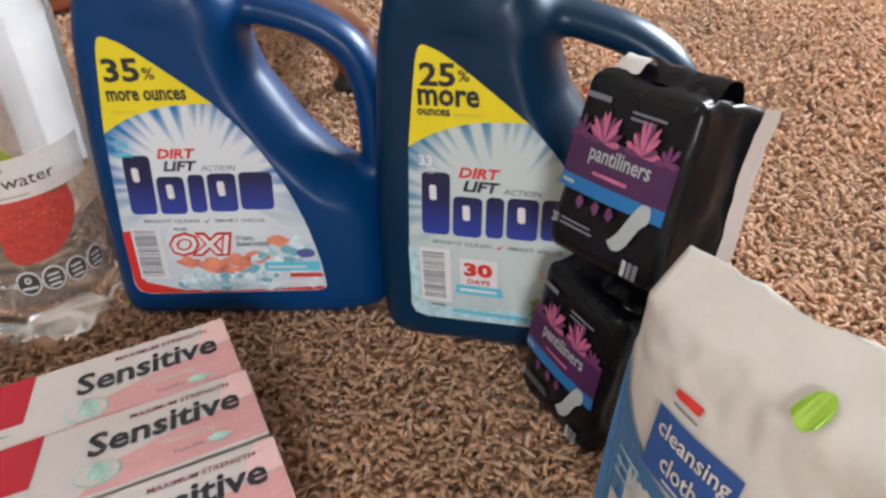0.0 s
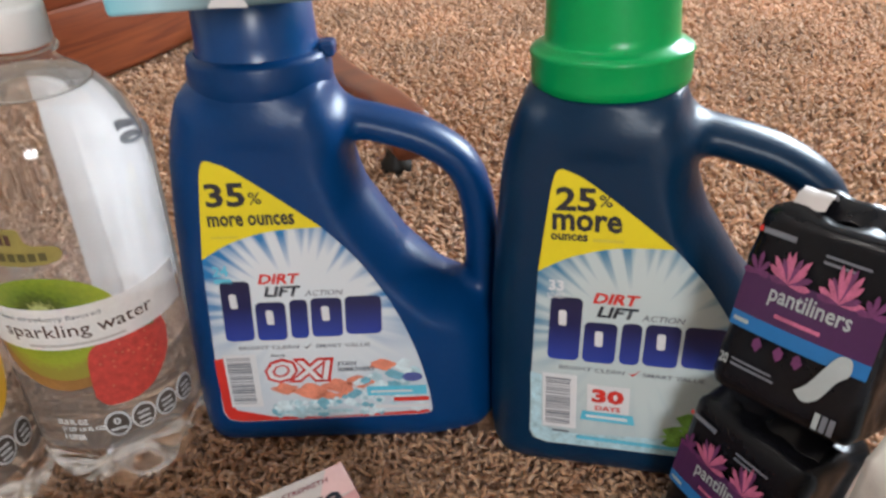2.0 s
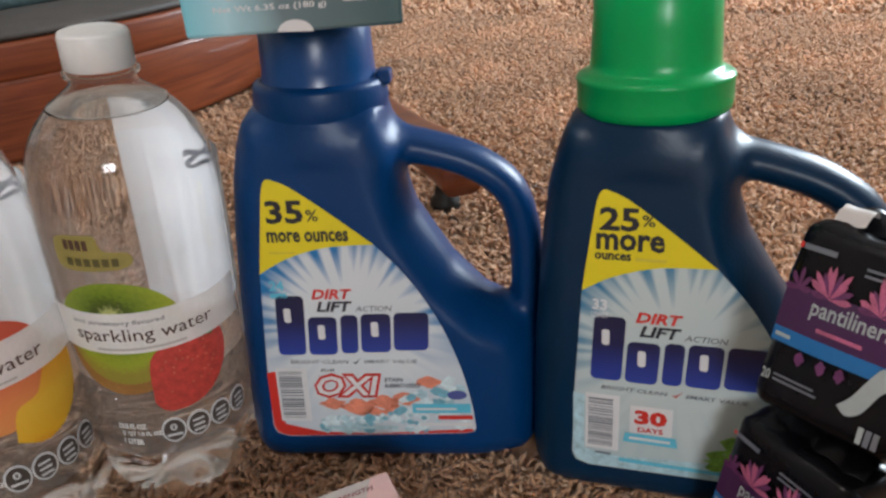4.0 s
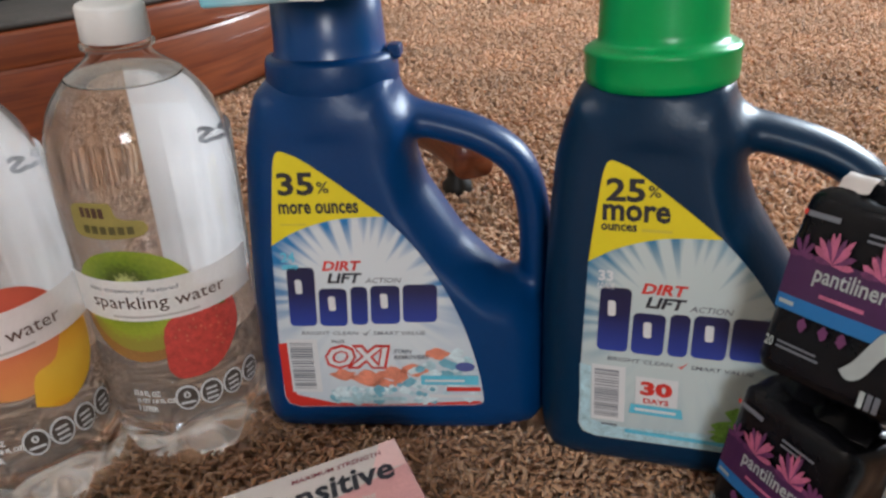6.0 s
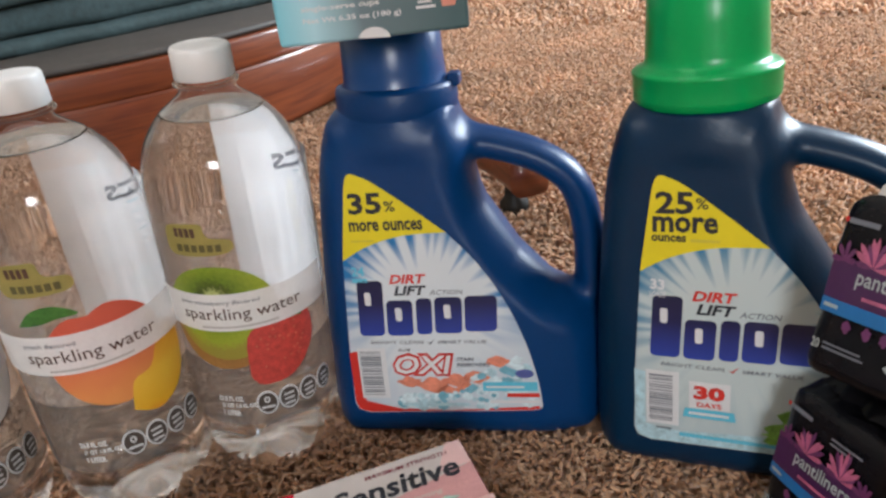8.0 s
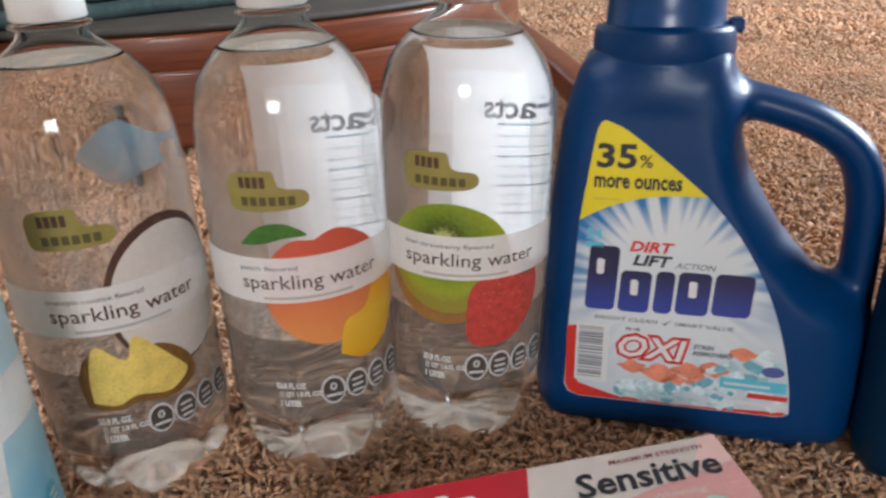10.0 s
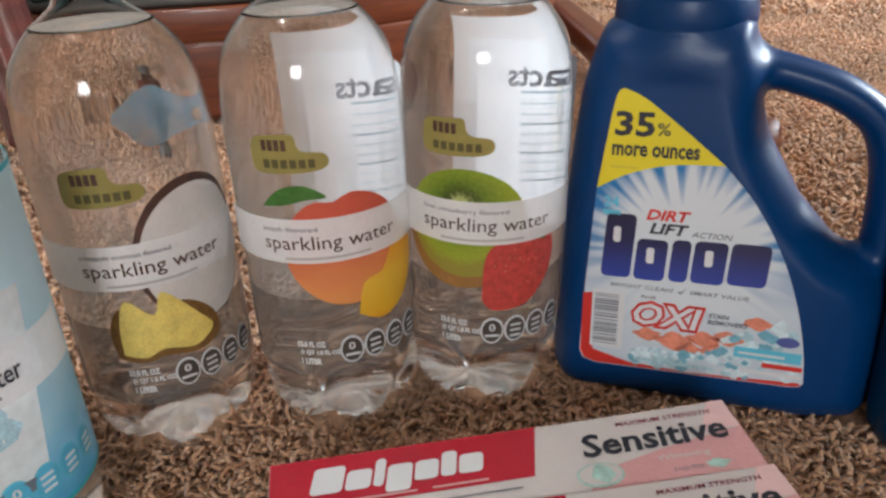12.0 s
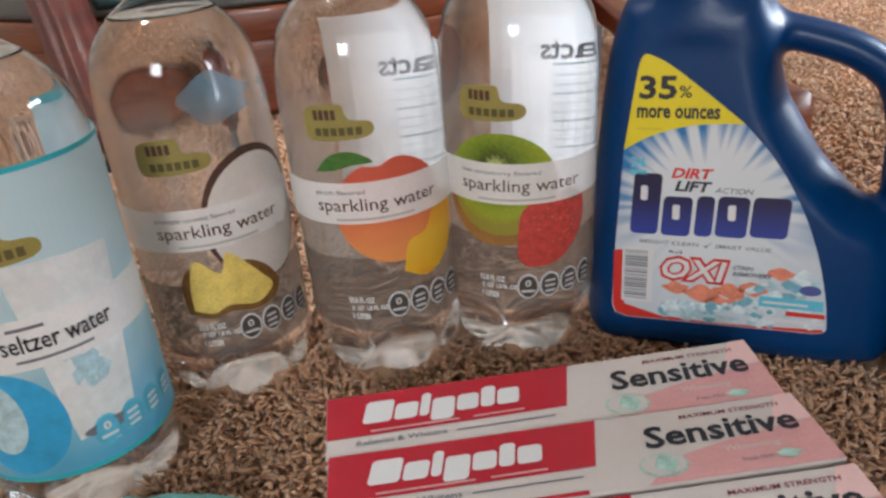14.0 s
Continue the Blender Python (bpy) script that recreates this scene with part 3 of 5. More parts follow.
def drum_table():
    t = empty("drum_table", pose(DRUM[0], DRUM[1], FLOOR))
    tagged(t, "round cherry wood table base with a dark ledge", "table")
    lathe("apron", [(0.50, 0.012), (0.535, 0.012), (0.5385, 0.0135), (0.54, 0.017), (0.54, 0.020), (0.54, 0.060), (0.54, 0.0985), (0.5396, 0.1003), (0.5375, 0.1015), (0.5375, 0.1030), (0.5396, 0.1042), (0.54, 0.1060), (0.54, 0.122), (0.54, 0.137), (0.5392, 0.1395), (0.537, 0.1415), (0.533, 0.142), (0.50, 0.142)], M_WOOD, t, n=128, closed=True)
    lathe("ledge", [(0.0, 0.1425), (0.532, 0.1425), (0.537, 0.147), (0.532, 0.152), (0.0, 0.152)], M_SHELF, t, "dusty dark grey ledge", n=128)
    low = [(0.0, 0.055), (0.5, 0.042), (0.72, 0.031), (0.86, 0.040), (0.95, 0.053), (1.02, 0.056)]
    bowed = [(0.0, 0.230), (0.3, 0.190), (0.55, 0.140), (0.78, 0.090), (1.0, 0.052)]
    for (rx, ry), (tx, ty), arc in (((-0.72, 1.49), (-0.130, 0.663), low), ((-0.96, 0.53), (-0.73, 0.42), bowed), ((-1.4, 1.3), (-1.7, 1.62), bowed)):
        d = Vector((tx - rx, ty - ry, 0))
        run, turn = d.length, math.atan2(d.y, d.x)
        pts = curve_points([(run * f, h) for f, h in arc], 5)
        bm = bmesh.new()
        rings = []
        for i, (r, z) in enumerate(pts):
            f = i / (len(pts) - 1)
            half, tall = (0.021 if arc is low else 0.030) - 0.004 * f, 0.020
            sec = []
            for j in range(40):
                a = 2 * math.pi * j / 40
                ca, sa = math.cos(a), math.sin(a)
                flute = (abs(ca) ** 5 + abs(sa) ** 5) ** -0.2 if arc is low else 1 + 0.12 * math.cos(10 * a)
                sec.append(bm.verts.new((rx - DRUM[0] + r * math.cos(turn) - half * flute * math.cos(a) * math.sin(turn), ry - DRUM[1] + r * math.sin(turn) + half * flute * math.cos(a) * math.cos(turn), z + tall * flute * math.sin(a))))
            rings.append(sec)
        for p, q in zip(rings, rings[1:]):
            for j in range(40):
                bm.faces.new((p[j], p[(j + 1) % 40], q[(j + 1) % 40], q[j]))
        bm.faces.new(rings[0])
        bm.faces.new(rings[-1][::-1])
        bmesh.ops.recalc_face_normals(bm, faces=bm.faces)
        leg = part("leg", bm, M_WOOD if arc is low else M_DARKWOOD, t, "curved cherry wood leg" if arc is low else "reeded cherry wood leg", True)
        cx, cy = rx - DRUM[0] + (run - 0.03) * math.cos(turn), ry - DRUM[1] + (run - 0.03) * math.sin(turn)
        lathe("caster", [(0.0, 0.0), (0.012, 0.0), (0.014, 0.004), (0.014, 0.012), (0.009, 0.018), (0.007, 0.034), (0.010, 0.040), (0.0, 0.042)], M_IRON, leg, "dark metal caster", n=20, centre=(cx, cy))
    return t


drum_table()


def cloth_stack():
    s = empty("folded_cloth_stack", pose(DRUM[0], DRUM[1], FLOOR + 0.152))
    tagged(s, "stack of dark teal folded cloths on the wooden ledge", "cloth")
    z = 0.0
    for i, (h, r) in enumerate(((0.020, 0.375), (0.040, 0.36), (0.022, 0.37), (0.05, 0.35))):
        bm = rounded_box(2 * r, 2 * r, h, min(h * 0.45, 0.012), 3)
        bmesh.ops.subdivide_edges(bm, edges=[e for e in bm.edges if e.calc_length() > 0.2], cuts=24, use_grid_fill=True)
        for v in bm.verts:
            k = noise.noise(Vector((v.co.x * 14, v.co.y * 14, i * 7.3)))
            v.co.z += 0.004 * k + z
            v.co.xy *= 1 + 0.012 * noise.noise(Vector((v.co.x * 9, v.co.y * 9, 3 + i)))
        o = part("folded_cloth", bm, M_TEAL_CLOTH, s, "", True)
        o.rotation_euler.z = radians(62 + i * 1.5)
        z += h


cloth_stack()


# ---- detergent jugs ----
JUG_LEFT = [(-0.0665, -0.004), (-0.0745, 0.004), (-0.0755, 0.02), (-0.0735, 0.075), (-0.069, 0.128), (-0.0652, 0.158), (-0.0612, 0.174), (-0.0575, 0.184), (-0.0550, 0.189)]
JUG_RIGHT = [(0.010, 0.189), (0.013, 0.181), (0.017, 0.172), (0.019, 0.158), (0.026, 0.136), (0.044, 0.106), (0.062, 0.086), (0.079, 0.077), (0.088, 0.062), (0.0898, 0.03), (0.088, 0.004), (0.081, -0.004)]
JUG_ARM = curve_points([(-0.005, 0.176), (0.012, 0.1705), (0.034, 0.1650), (0.056, 0.1570), (0.0740, 0.1425), (0.0815, 0.118), (0.0830, 0.085), (0.0830, 0.052)], 4)
NECK_U, NECK_BACK, JUG_D, JUG_SLOPE = -0.0195, 0.004, 0.078, 0.055


def jug_field(u, y, z):
    body = polygon_distance(u[:, 0, :], z[:, 0, :], JUG_LEFT + JUG_RIGHT)[:, None, :] + 0.0 * y
    front = JUG_SLOPE * np.clip(z, 0, 0.17)
    back = JUG_D - 0.05 * np.clip(z, 0, 0.17)
    r = 0.017
    thin = 1 - 0.38 * np.clip((u - 0.052) / 0.045, 0, 1) ** 1.5 - 0.35 * np.clip((-0.052 - u) / 0.026, 0, 1) ** 2
    facet = np.clip((u + 0.010) / 0.03, 0, 1) * np.clip((z - 0.055) / 0.03, 0, 1) * np.clip((0.165 - z) / 0.02, 0, 1)
    thin = thin - facet * 26.0 * np.clip(body + 0.0145, 0, 0.02)
    q1, q2 = body + r, np.abs(y - (front + back) / 2) - (back - front) / 2 * thin + r
    d = np.minimum(np.maximum(q1, q2), 0) + np.hypot(np.maximum(q1, 0), np.maximum(q2, 0)) - r
    mid = JUG_D / 2 + NECK_BACK
    neck = np.maximum(np.hypot(u - NECK_U, y - mid) - 0.0322, np.maximum(z - 0.190, 0.172 - z))
    d = smooth_min(d, neck, 0.009)
    arm = np.full(u.shape, 1e9)
    yy = (y - mid) * 0.62
    for (ua, za), (ub, zb) in zip(JUG_ARM, JUG_ARM[1:]):
        eu, ez = ub - ua, zb - za
        t = np.clip(((u - ua) * eu + (z - za) * ez) / (eu * eu + ez * ez), 0, 1)
        arm = np.minimum(arm, np.sqrt((u - ua - t * eu) ** 2 + (z - za - t * ez) ** 2 + yy * yy))
    return np.maximum(smooth_min(d, arm - 0.0088, 0.009), -0.0035 - z)


JUG_MESH = surface_net(jug_field, (-0.082, -0.008, -0.008), (0.096, 0.086, 0.201), 0.0021)


def relax(me, rounds):
    bm = bmesh.new()
    bm.from_mesh(me)
    for _ in range(rounds):
        bmesh.ops.smooth_vert(bm, verts=bm.verts, factor=0.5, use_axis_x=True, use_axis_y=True, use_axis_z=True)
    bmesh.ops.recalc_face_normals(bm, faces=bm.faces)
    bm.to_mesh(me)
    bm.free()


relax(JUG_MESH, 3)


def barcode(u0, u1, v0, v1, surf, off, parent, rows):
    shape("barcode_field", bar(u0, v0, u1, v1), surf, off, M_WHITE, parent)
    rng = random.Random(rows)
    y = v0 + 0.0025
    while y < v1 - 0.002:
        h = rng.choice((0.0004, 0.0006, 0.0009))
        shape("barcode_line", bar(u0 + 0.0015, y, u1 - 0.003, y + h), surf, off + 0.0003, M_GREY_INK, parent)
        y += h + rng.choice((0.0005, 0.0007, 0.0011))


def jug(m, plastic, cap_mat, oxi, shift, label_text):
    j = empty("detergent_jug", m)
    tagged(j, label_text, "jug", "detergent jugs")
    link("body", JUG_MESH.copy(), plastic, j, "", True)
    mid = JUG_D / 2 + NECK_BACK
    if oxi:
        lathe("collar", [(0.0325, 0.180), (0.0333, 0.1815), (0.0333, 0.185), (0.0327, 0.187), (0.0335, 0.189), (0.0338, 0.193), (0.0333, 0.200), (0.0325, 0.2025), (0.029, 0.2035)], plastic, j, n=64, centre=(NECK_U, mid))
        lathe("cap", [(0.0, 0.2365), (0.0255, 0.2365), (0.0268, 0.235), (0.0278, 0.210), (0.0282, 0.204), (0.029, 0.202)], cap_mat, j, "blue screw cap", n=64, centre=(NECK_U, mid))
        bm = rounded_box(0.007, 0.012, 0.007, 0.0015)
        o = part("tamper_tab", bm, plastic, j)
        o.location = (NECK_U + 0.0325, mid, 0.199)
    else:
        lathe("cap", [(0.0325, 0.190), (0.0342, 0.192), (0.0345, 0.195), (0.0345, 0.2040), (0.0351, 0.2052), (0.0345, 0.2064), (0.0325, 0.2078), (0.0300, 0.2086), (0.0287, 0.2100), (0.0284, 0.214), (0.0277, 0.228), (0.0272, 0.242), (0.0262, 0.2435), (0.0, 0.2435)], cap_mat, j, "bright green measuring cap", n=64, centre=(NECK_U, mid), ripple=lambda a, z: 1 + (0.003 * math.cos(40 * a) if z > 0.213 else 0))
        lathe("cap_spout", [(0.017, 0.2435), (0.0165, 0.249), (0.0, 0.249)], see_through("frosted_plastic", (0.6, 0.72, 0.6), 0.6), j, "frosted top of the cap", n=32, centre=(NECK_U, mid))
    s = lambda u, v, off: (u + shift, JUG_SLOPE * v - off, v)
    # label sheet: upright on its hinge side, swept on the handle side
    sweep = curve_points([(0.0067, 0.1275), (0.022, 0.110), (0.036, 0.087), (0.046, 0.062), (0.052, 0.038), (0.054, 0.0215)], 5)
    low = [(0.0525, 0.0195), (0.048, 0.0185), (-0.048, 0.0165), (-0.0545, 0.0185), (-0.0565, 0.023)]
    arch = curve_points([(-0.0525, 0.1125), (-0.038, 0.1205), (-0.018, 0.1262), (0.0067, 0.1275)], 5)
    # Navy label's white: teal tint, also darkened for the dimmer light on it.
    sheet = shape("label", arch + sweep[1:] + low + [(-0.0555, 0.06)], s, L1, burst("burst_print", -0.008 + shift, 0.083, (0.012, 0.17, 0.42) if oxi else (0.03, 0.18, 0.33), 0.060 if oxi else 0.066, (0.62, 0.67, 0.70) if oxi else (0.50, 0.58, 0.58)), j, "printed paper label with a white light burst")
    peak = curve_points([(-0.0525, 0.1125), (-0.0487, 0.140), (-0.0462, 0.156), (-0.0435, 0.1615), (-0.0385, 0.1605), (-0.030, 0.156), (-0.012, 0.1425), (0.0067, 0.1275)], 5)
    flag = shape("offer_flag", peak + arch[::-1][1:-1], s, L1, M_YELLOW, j, "yellow offer flag on the label")
    if oxi:
        text("offer_number", "35", (-0.0455, 0.1392, -0.0268, 0.1512), s, L2, M_INK, flag, 0.03)
        text("offer_percent", "%", (-0.0257, 0.1402, -0.0195, 0.1462), s, L2, M_INK, flag, 0.01)
        text("offer_line", "more ounces", (-0.0463, 0.1295, -0.0055, 0.1352), s, L2, M_INK, flag, 0.03)
        shape("offer_note", bar(-0.0463, 0.1235, -0.033, 0.1245), s, L2, mat("olive_print", (0.6, 0.5, 0.05), 0.4), flag)
        text("load_number", "24", (-0.0485, 0.1035, -0.041, 0.109), s, L2, M_CYAN, sheet, 0.03)
        shape("load_bar", bar(-0.0485, 0.0995, -0.040, 0.102), s, L2, M_CYAN, sheet)
    else:
        text("offer_number", "25", (-0.0448, 0.1428, -0.0272, 0.1540), s, L2, M_INK, flag, 0.03)
        text("offer_percent", "%", (-0.0262, 0.1455, -0.0205, 0.151), s, L2, M_INK, flag, 0.01)
        text("offer_line", "more", (-0.0462, 0.1335, -0.0160, 0.1417), s, L2, M_INK, flag, 0.03)
        text("offer_line", "ounces", (-0.0468, 0.1288, -0.0305, 0.1322), s, L2, M_INK, flag, 0.03)
        shape("offer_note", bar(-0.0285, 0.1290, -0.015, 0.1305), s, L2, mat("olive_print", (0.6, 0.5, 0.05), 0.4), flag)
        text("load_number", "33", (-0.0475, 0.1035, -0.0405, 0.109), s, L2, M_WHITE, sheet, 0.03)
        text("load_line", "LOADS", (-0.0478, 0.0995, -0.0400, 0.1025), s, L2, M_WHITE, sheet, 0.03)
    text("slogan_red", "DIRT", (-0.0275, 0.0985, -0.0065, 0.104), s, L2, M_RED, sheet, 0.035, 0.25)
    text("slogan_dark", "LIFT", (-0.0255, 0.0915, -0.0068, 0.0972), s, L2, M_INK, sheet, 0.035, 0.25)
    text("slogan_small", "ACTION", (-0.0055, 0.0915, 0.0135, 0.0945), s, L2, M_GREY_INK, sheet, 0.01, 0.25)
    # the brand word as plain letter-sized blocks
    for u0, u1, v0, v1, sl in ((-0.0492, -0.0345, 0.0668, 0.1005, 0.0012), (-0.0325, -0.0175, 0.0668, 0.0885, 0.0008), (-0.0155, -0.0065, 0.0675, 0.0895, 0.0008), (-0.0050, 0.0105, 0.0680, 0.0900, 0.0008), (0.0120, 0.0300, 0.0690, 0.0905, 0.0008)):
        pts = soft_bar(u0, v0, u1, v1, 0.0028)
        shape("brand_block", [(x + (y - v0) * 0.05 + sl, y) for x, y in pts], s, L2, M_WORD, sheet)
        w, h = u1 - u0, v1 - v0
        if w > 0.014 and w < 0.017:
            shape("brand_slot", soft_bar(u0 + w * 0.44, v0 + h * (0.56 if h > 0.03 else 0.42), u0 + w * 0.62 + 0.001, v0 + h * 0.80, 0.0012), s, L3, M_WHITE, sheet)
    text("tagline", "BRIGHT CLEAN", (-0.0425, 0.0615, -0.0115, 0.0637), s, L2, M_GREY_INK, sheet, 0.01, 0.15)
    text("tagline", "SMART VALUE", (-0.0035, 0.0615, 0.0245, 0.0637), s, L2, M_GREY_INK, sheet, 0.01, 0.15)
    shape("tick", [(-0.0095, 0.0625), (-0.0078, 0.061), (-0.0045, 0.0650), (-0.0078, 0.0622)], s, L2, M_RED if not oxi else M_GREY_INK, sheet)
    if oxi:
        band = shape("red_corner", [(-0.0560, 0.056), (-0.0505, 0.057), (-0.0495, 0.0245), (-0.030, 0.0195), (0.0, 0.0185), (0.052, 0.0215), (0.0528, 0.0200), (0.048, 0.0190), (-0.048, 0.0170), (-0.0540, 0.019), (-0.0560, 0.0235)], s, L2, M_RED, sheet)
        barcode(-0.0512, -0.0345, 0.0265, 0.0590, s, L3, sheet, 3)
        rng = random.Random(4)
        for u, v, k in ((-0.022, 0.037, 0.0045), (-0.008, 0.035, 0.0065), (0.006, 0.038, 0.0055), (0.017, 0.040, 0.0050), (0.030, 0.050, 0.0045), (0.012, 0.033, 0.004), (0.000, 0.031, 0.005)):
            shape("coral_splash", ellipse(u, v, k * 1.5, k * 0.7, 18, wob=0.22), s, L2 - 0.0002, M_CORAL, sheet)
        for _ in range(110):
            u = rng.uniform(-0.029, 0.0495)
            v = rng.uniform(0.0205, 0.029 + 0.030 * max(0, u + 0.002) / 0.05)
            k = rng.uniform(0.0009, 0.0027)
            if u < 0.0510 - 0.28 * max(0, v - 0.028):
                shape("foam_blob", ellipse(u, v, k * 1.3, k, 12, wob=0.16), s, L2 + 0.0001 * rng.random(), rng.choice((M_FOAM, M_FOAM, M_PALE, M_AQUA_INK)), sheet)
        text("plus_word", "PLUS", (-0.0265, 0.0570, -0.0195, 0.0585), s, L3, M_INK, sheet, 0.02)
        text("oxi_edge", "OXI", (-0.0312, 0.0408, 0.0052, 0.0560), s, L3, M_RED, sheet, 0.085, 0.2)
        text("oxi_word", "OXI", (-0.0298, 0.0425, 0.0035, 0.0545), s, L4, M_WHITE, sheet, 0.02, 0.2)
        text("remover_line", "STAIN", (0.0065, 0.0505, 0.0165, 0.0530), s, L3, M_GREY_INK, sheet, 0.03, 0.2)
        text("remover_line", "REMOVERS", (0.0065, 0.0470, 0.0255, 0.0495), s, L3, M_GREY_INK, sheet, 0.03, 0.2)
        shape("seal", ellipse(0.0445, 0.0425, 0.0052, 0.0028), s, L3, mat("violet_print", (0.08, 0.10, 0.30), 0.4), sheet)
        shape("scent_bar", bar(0.0205, 0.0315, 0.0515, 0.0372, 0.0), s, L3, M_CYAN, sheet)
        shape("scent_writing", bar(0.0225, 0.0335, 0.0440, 0.0348), s, L4, M_WHITE, sheet)
        shape("strip_writing", bar(-0.028, 0.0215, 0.012, 0.0235), s, L3, M_PALE, sheet)
        shape("note_bar", bar(0.034, 0.0275, 0.0525, 0.0300), s, L3, M_RED, sheet)
        shape("note_writing", bar(0.024, 0.0235, 0.0525, 0.0255), s, L3, M_WHITE, sheet)
    else:
        barcode(-0.0500, -0.0335, 0.0270, 0.0585, s, L2, sheet, 8)
        shape("sky_wash", [(-0.056, 0.058), (-0.0505, 0.057), (-0.0505, 0.026), (-0.035, 0.024), (0.048, 0.030), (0.0525, 0.0205), (0.048, 0.0190), (-0.048, 0.0170), (-0.054, 0.019), (-0.056, 0.0235)], s, L2 - 0.0001, M_PALE, sheet)
        for u, v, k in ((0.020, 0.035, 0.009), (0.031, 0.033, 0.011), (0.042, 0.034, 0.008), (0.012, 0.029, 0.006)):
            shape("grass_tuft", [(u + k * (0.4 + 0.6 * (i % 2)) * math.cos(a), v + k * (0.4 + 0.6 * (i % 2)) * math.sin(a)) for i, a in enumerate(2 * math.pi * n / 18 for n in range(18))], s, L2 + k * 0.01, M_GRASS, sheet)
        shape("days_card", bar(-0.0285, 0.0390, -0.0085, 0.0545), s, L3, M_WHITE, sheet)
        text("days_number", "30", (-0.0262, 0.0445, -0.0110, 0.0525), s, L4, M_RED, sheet, 0.05)
        text("days_word", "DAYS", (-0.0245, 0.0402, -0.0125, 0.0430), s, L4, M_RED, sheet, 0.03)
        shape("ribbon", [(-0.0315, 0.0335), (-0.0055, 0.0335), (-0.0065, 0.0388), (-0.0305, 0.0388)], s, L3, M_CYAN, sheet)
        shape("ribbon_writing", bar(-0.0285, 0.0355, -0.009, 0.0370), s, L4, M_WHITE, sheet)
        shape("strip_writing", bar(-0.033, 0.0215, 0.016, 0.0235), s, L3, M_CYAN, sheet)
        shape("code_writing", bar(-0.0450, 0.0245, -0.0370, 0.0255), s, L3, M_GREY_INK, sheet)
    return j


jug(pose(-0.0945, 0.3550, FLOOR + 0.0072, -4.0, 0, 11.8), M_BLUE, M_CAP_BLUE, True, 0.0, "blue plastic detergent jug with blue cap and orange splash label")
jug(pose(0.0605, 0.3565, FLOOR + 0.0085, -4.0, -2.5, -3.0), M_NAVY, M_GREEN, False, 0.0065, "navy blue plastic detergent jug with a bright green cap")


# ---- carton on the cap ----
def carton():
    c = empty("cup_carton", pose(-0.115, 0.3780, FLOOR + 0.2440, 0, 0, 20.6))
    tagged(c, "small dark teal carton of single-serve cups on the blue cap", "carton")
    bm = rounded_box(0.084, 0.085, 0.06, 0.0015)
    part("box", bm, M_CARTON, c)
    s = lambda u, v, off: (u, -0.0425 - off, v)
    text("weight_line", "12 - 0.53 oz (15 g)", (-0.030, 0.0185, 0.006, 0.0215), s, L1, M_WHITE, c, 0.02)
    text("weight_line", "single-serve cups", (-0.030, 0.0135, 0.004, 0.0165), s, L1, M_WHITE, c, 0.02)
    text("weight_line", "Net Wt 6.35 oz (180 g)", (-0.030, 0.0085, 0.013, 0.0115), s, L1, M_WHITE, c, 0.02)
    text("cup_count", "12", (0.0205, 0.0150, 0.0265, 0.0215), s, L1, M_WHITE, c)
    shape("cup_note", bar(0.0195, 0.0105, 0.0280, 0.0117), s, L1, M_WHITE, c)
    shape("cup_note", bar(0.0205, 0.0128, 0.0265, 0.0138), s, L1, M_WHITE, c)
    shape("cup_picture", [(0.0310, 0.0105), (0.0365, 0.0105), (0.0385, 0.020), (0.0295, 0.020)], s, L1, mat("salmon_print", (0.62, 0.25, 0.18), 0.4), c)
    shape("cup_lid_picture", bar(0.0290, 0.0200, 0.0390, 0.0215), s, L1, M_WHITE, c)
    shape("scoop_picture", ellipse(0.0, 0.0, 0.007, 0.005, 20, 0, 180), s, L1, M_WHITE, c)


carton()


# ---- water bottles ----
R = 0.0432
SIDE = [(0.0350, 0.0), (0.0405, 0.010), (0.0427, 0.022), (R, 0.036), (R, 0.060), (R, 0.090), (R, 0.120), (R, 0.145), (0.0430, 0.158), (0.0426, 0.169), (0.0415, 0.180), (0.0390, 0.191), (0.0348, 0.1990), (0.0292, 0.2060), (0.0266, 0.2085)]
SHOULDER = [(0.0266, 0.2085), (0.0205, 0.2128), (0.0158, 0.2165), (0.0140, 0.2200), (0.0138, 0.226)]
LEVEL = 0.2085
PRINT_UP = 0.007


def petal(a, z):
    """Five feet and the valleys between them."""
    f = max(0.0, 1 - z / 0.042)
    return 1 - 0.29 * f * (0.5 + 0.5 * math.cos(5 * a)) ** 2


def bottle_body(b):
    prof = [(0.0, 0.010), (0.012, 0.008), (0.022, 0.003), (0.030, 0.0005)] + curve_points(SIDE, 3) + [(0.0263, LEVEL + 0.0003), (0.0259, LEVEL + 0.0005), (0.0254, LEVEL + 0.0005), (0.020, LEVEL + 0.0005), (0.0, LEVEL + 0.0005)]
    lathe("water", prof, M_WATER, b, "clear water in the bottle", n=80, ripple=petal)
    outer = curve_points(SHOULDER, 4)
    inner = [(r - 0.0007, z) for r, z in outer[::-1]]
    lathe("shoulder", [(r, z + 0.0006) for r, z in outer] + [(r, z + 0.0006) for r, z in inner], M_PET, b, "clear plastic neck", n=64, closed=True)
    lathe("neck_ring", [(0.0140, 0.2220), (0.0165, 0.2222), (0.0165, 0.2236), (0.0140, 0.2238)], M_PET, b, n=40)
    lathe("cap", [(0.0146, 0.2252), (0.0151, 0.2258), (0.0149, 0.2392), (0.0142, 0.2409), (0.0125, 0.2415), (0.0, 0.2413)], M_CAP_WHITE, b, "white ribbed screw cap", n=80, ripple=lambda a, z: 1 + (0.008 * math.cos(40 * a) if 0.2256 < z < 0.240 else 0))


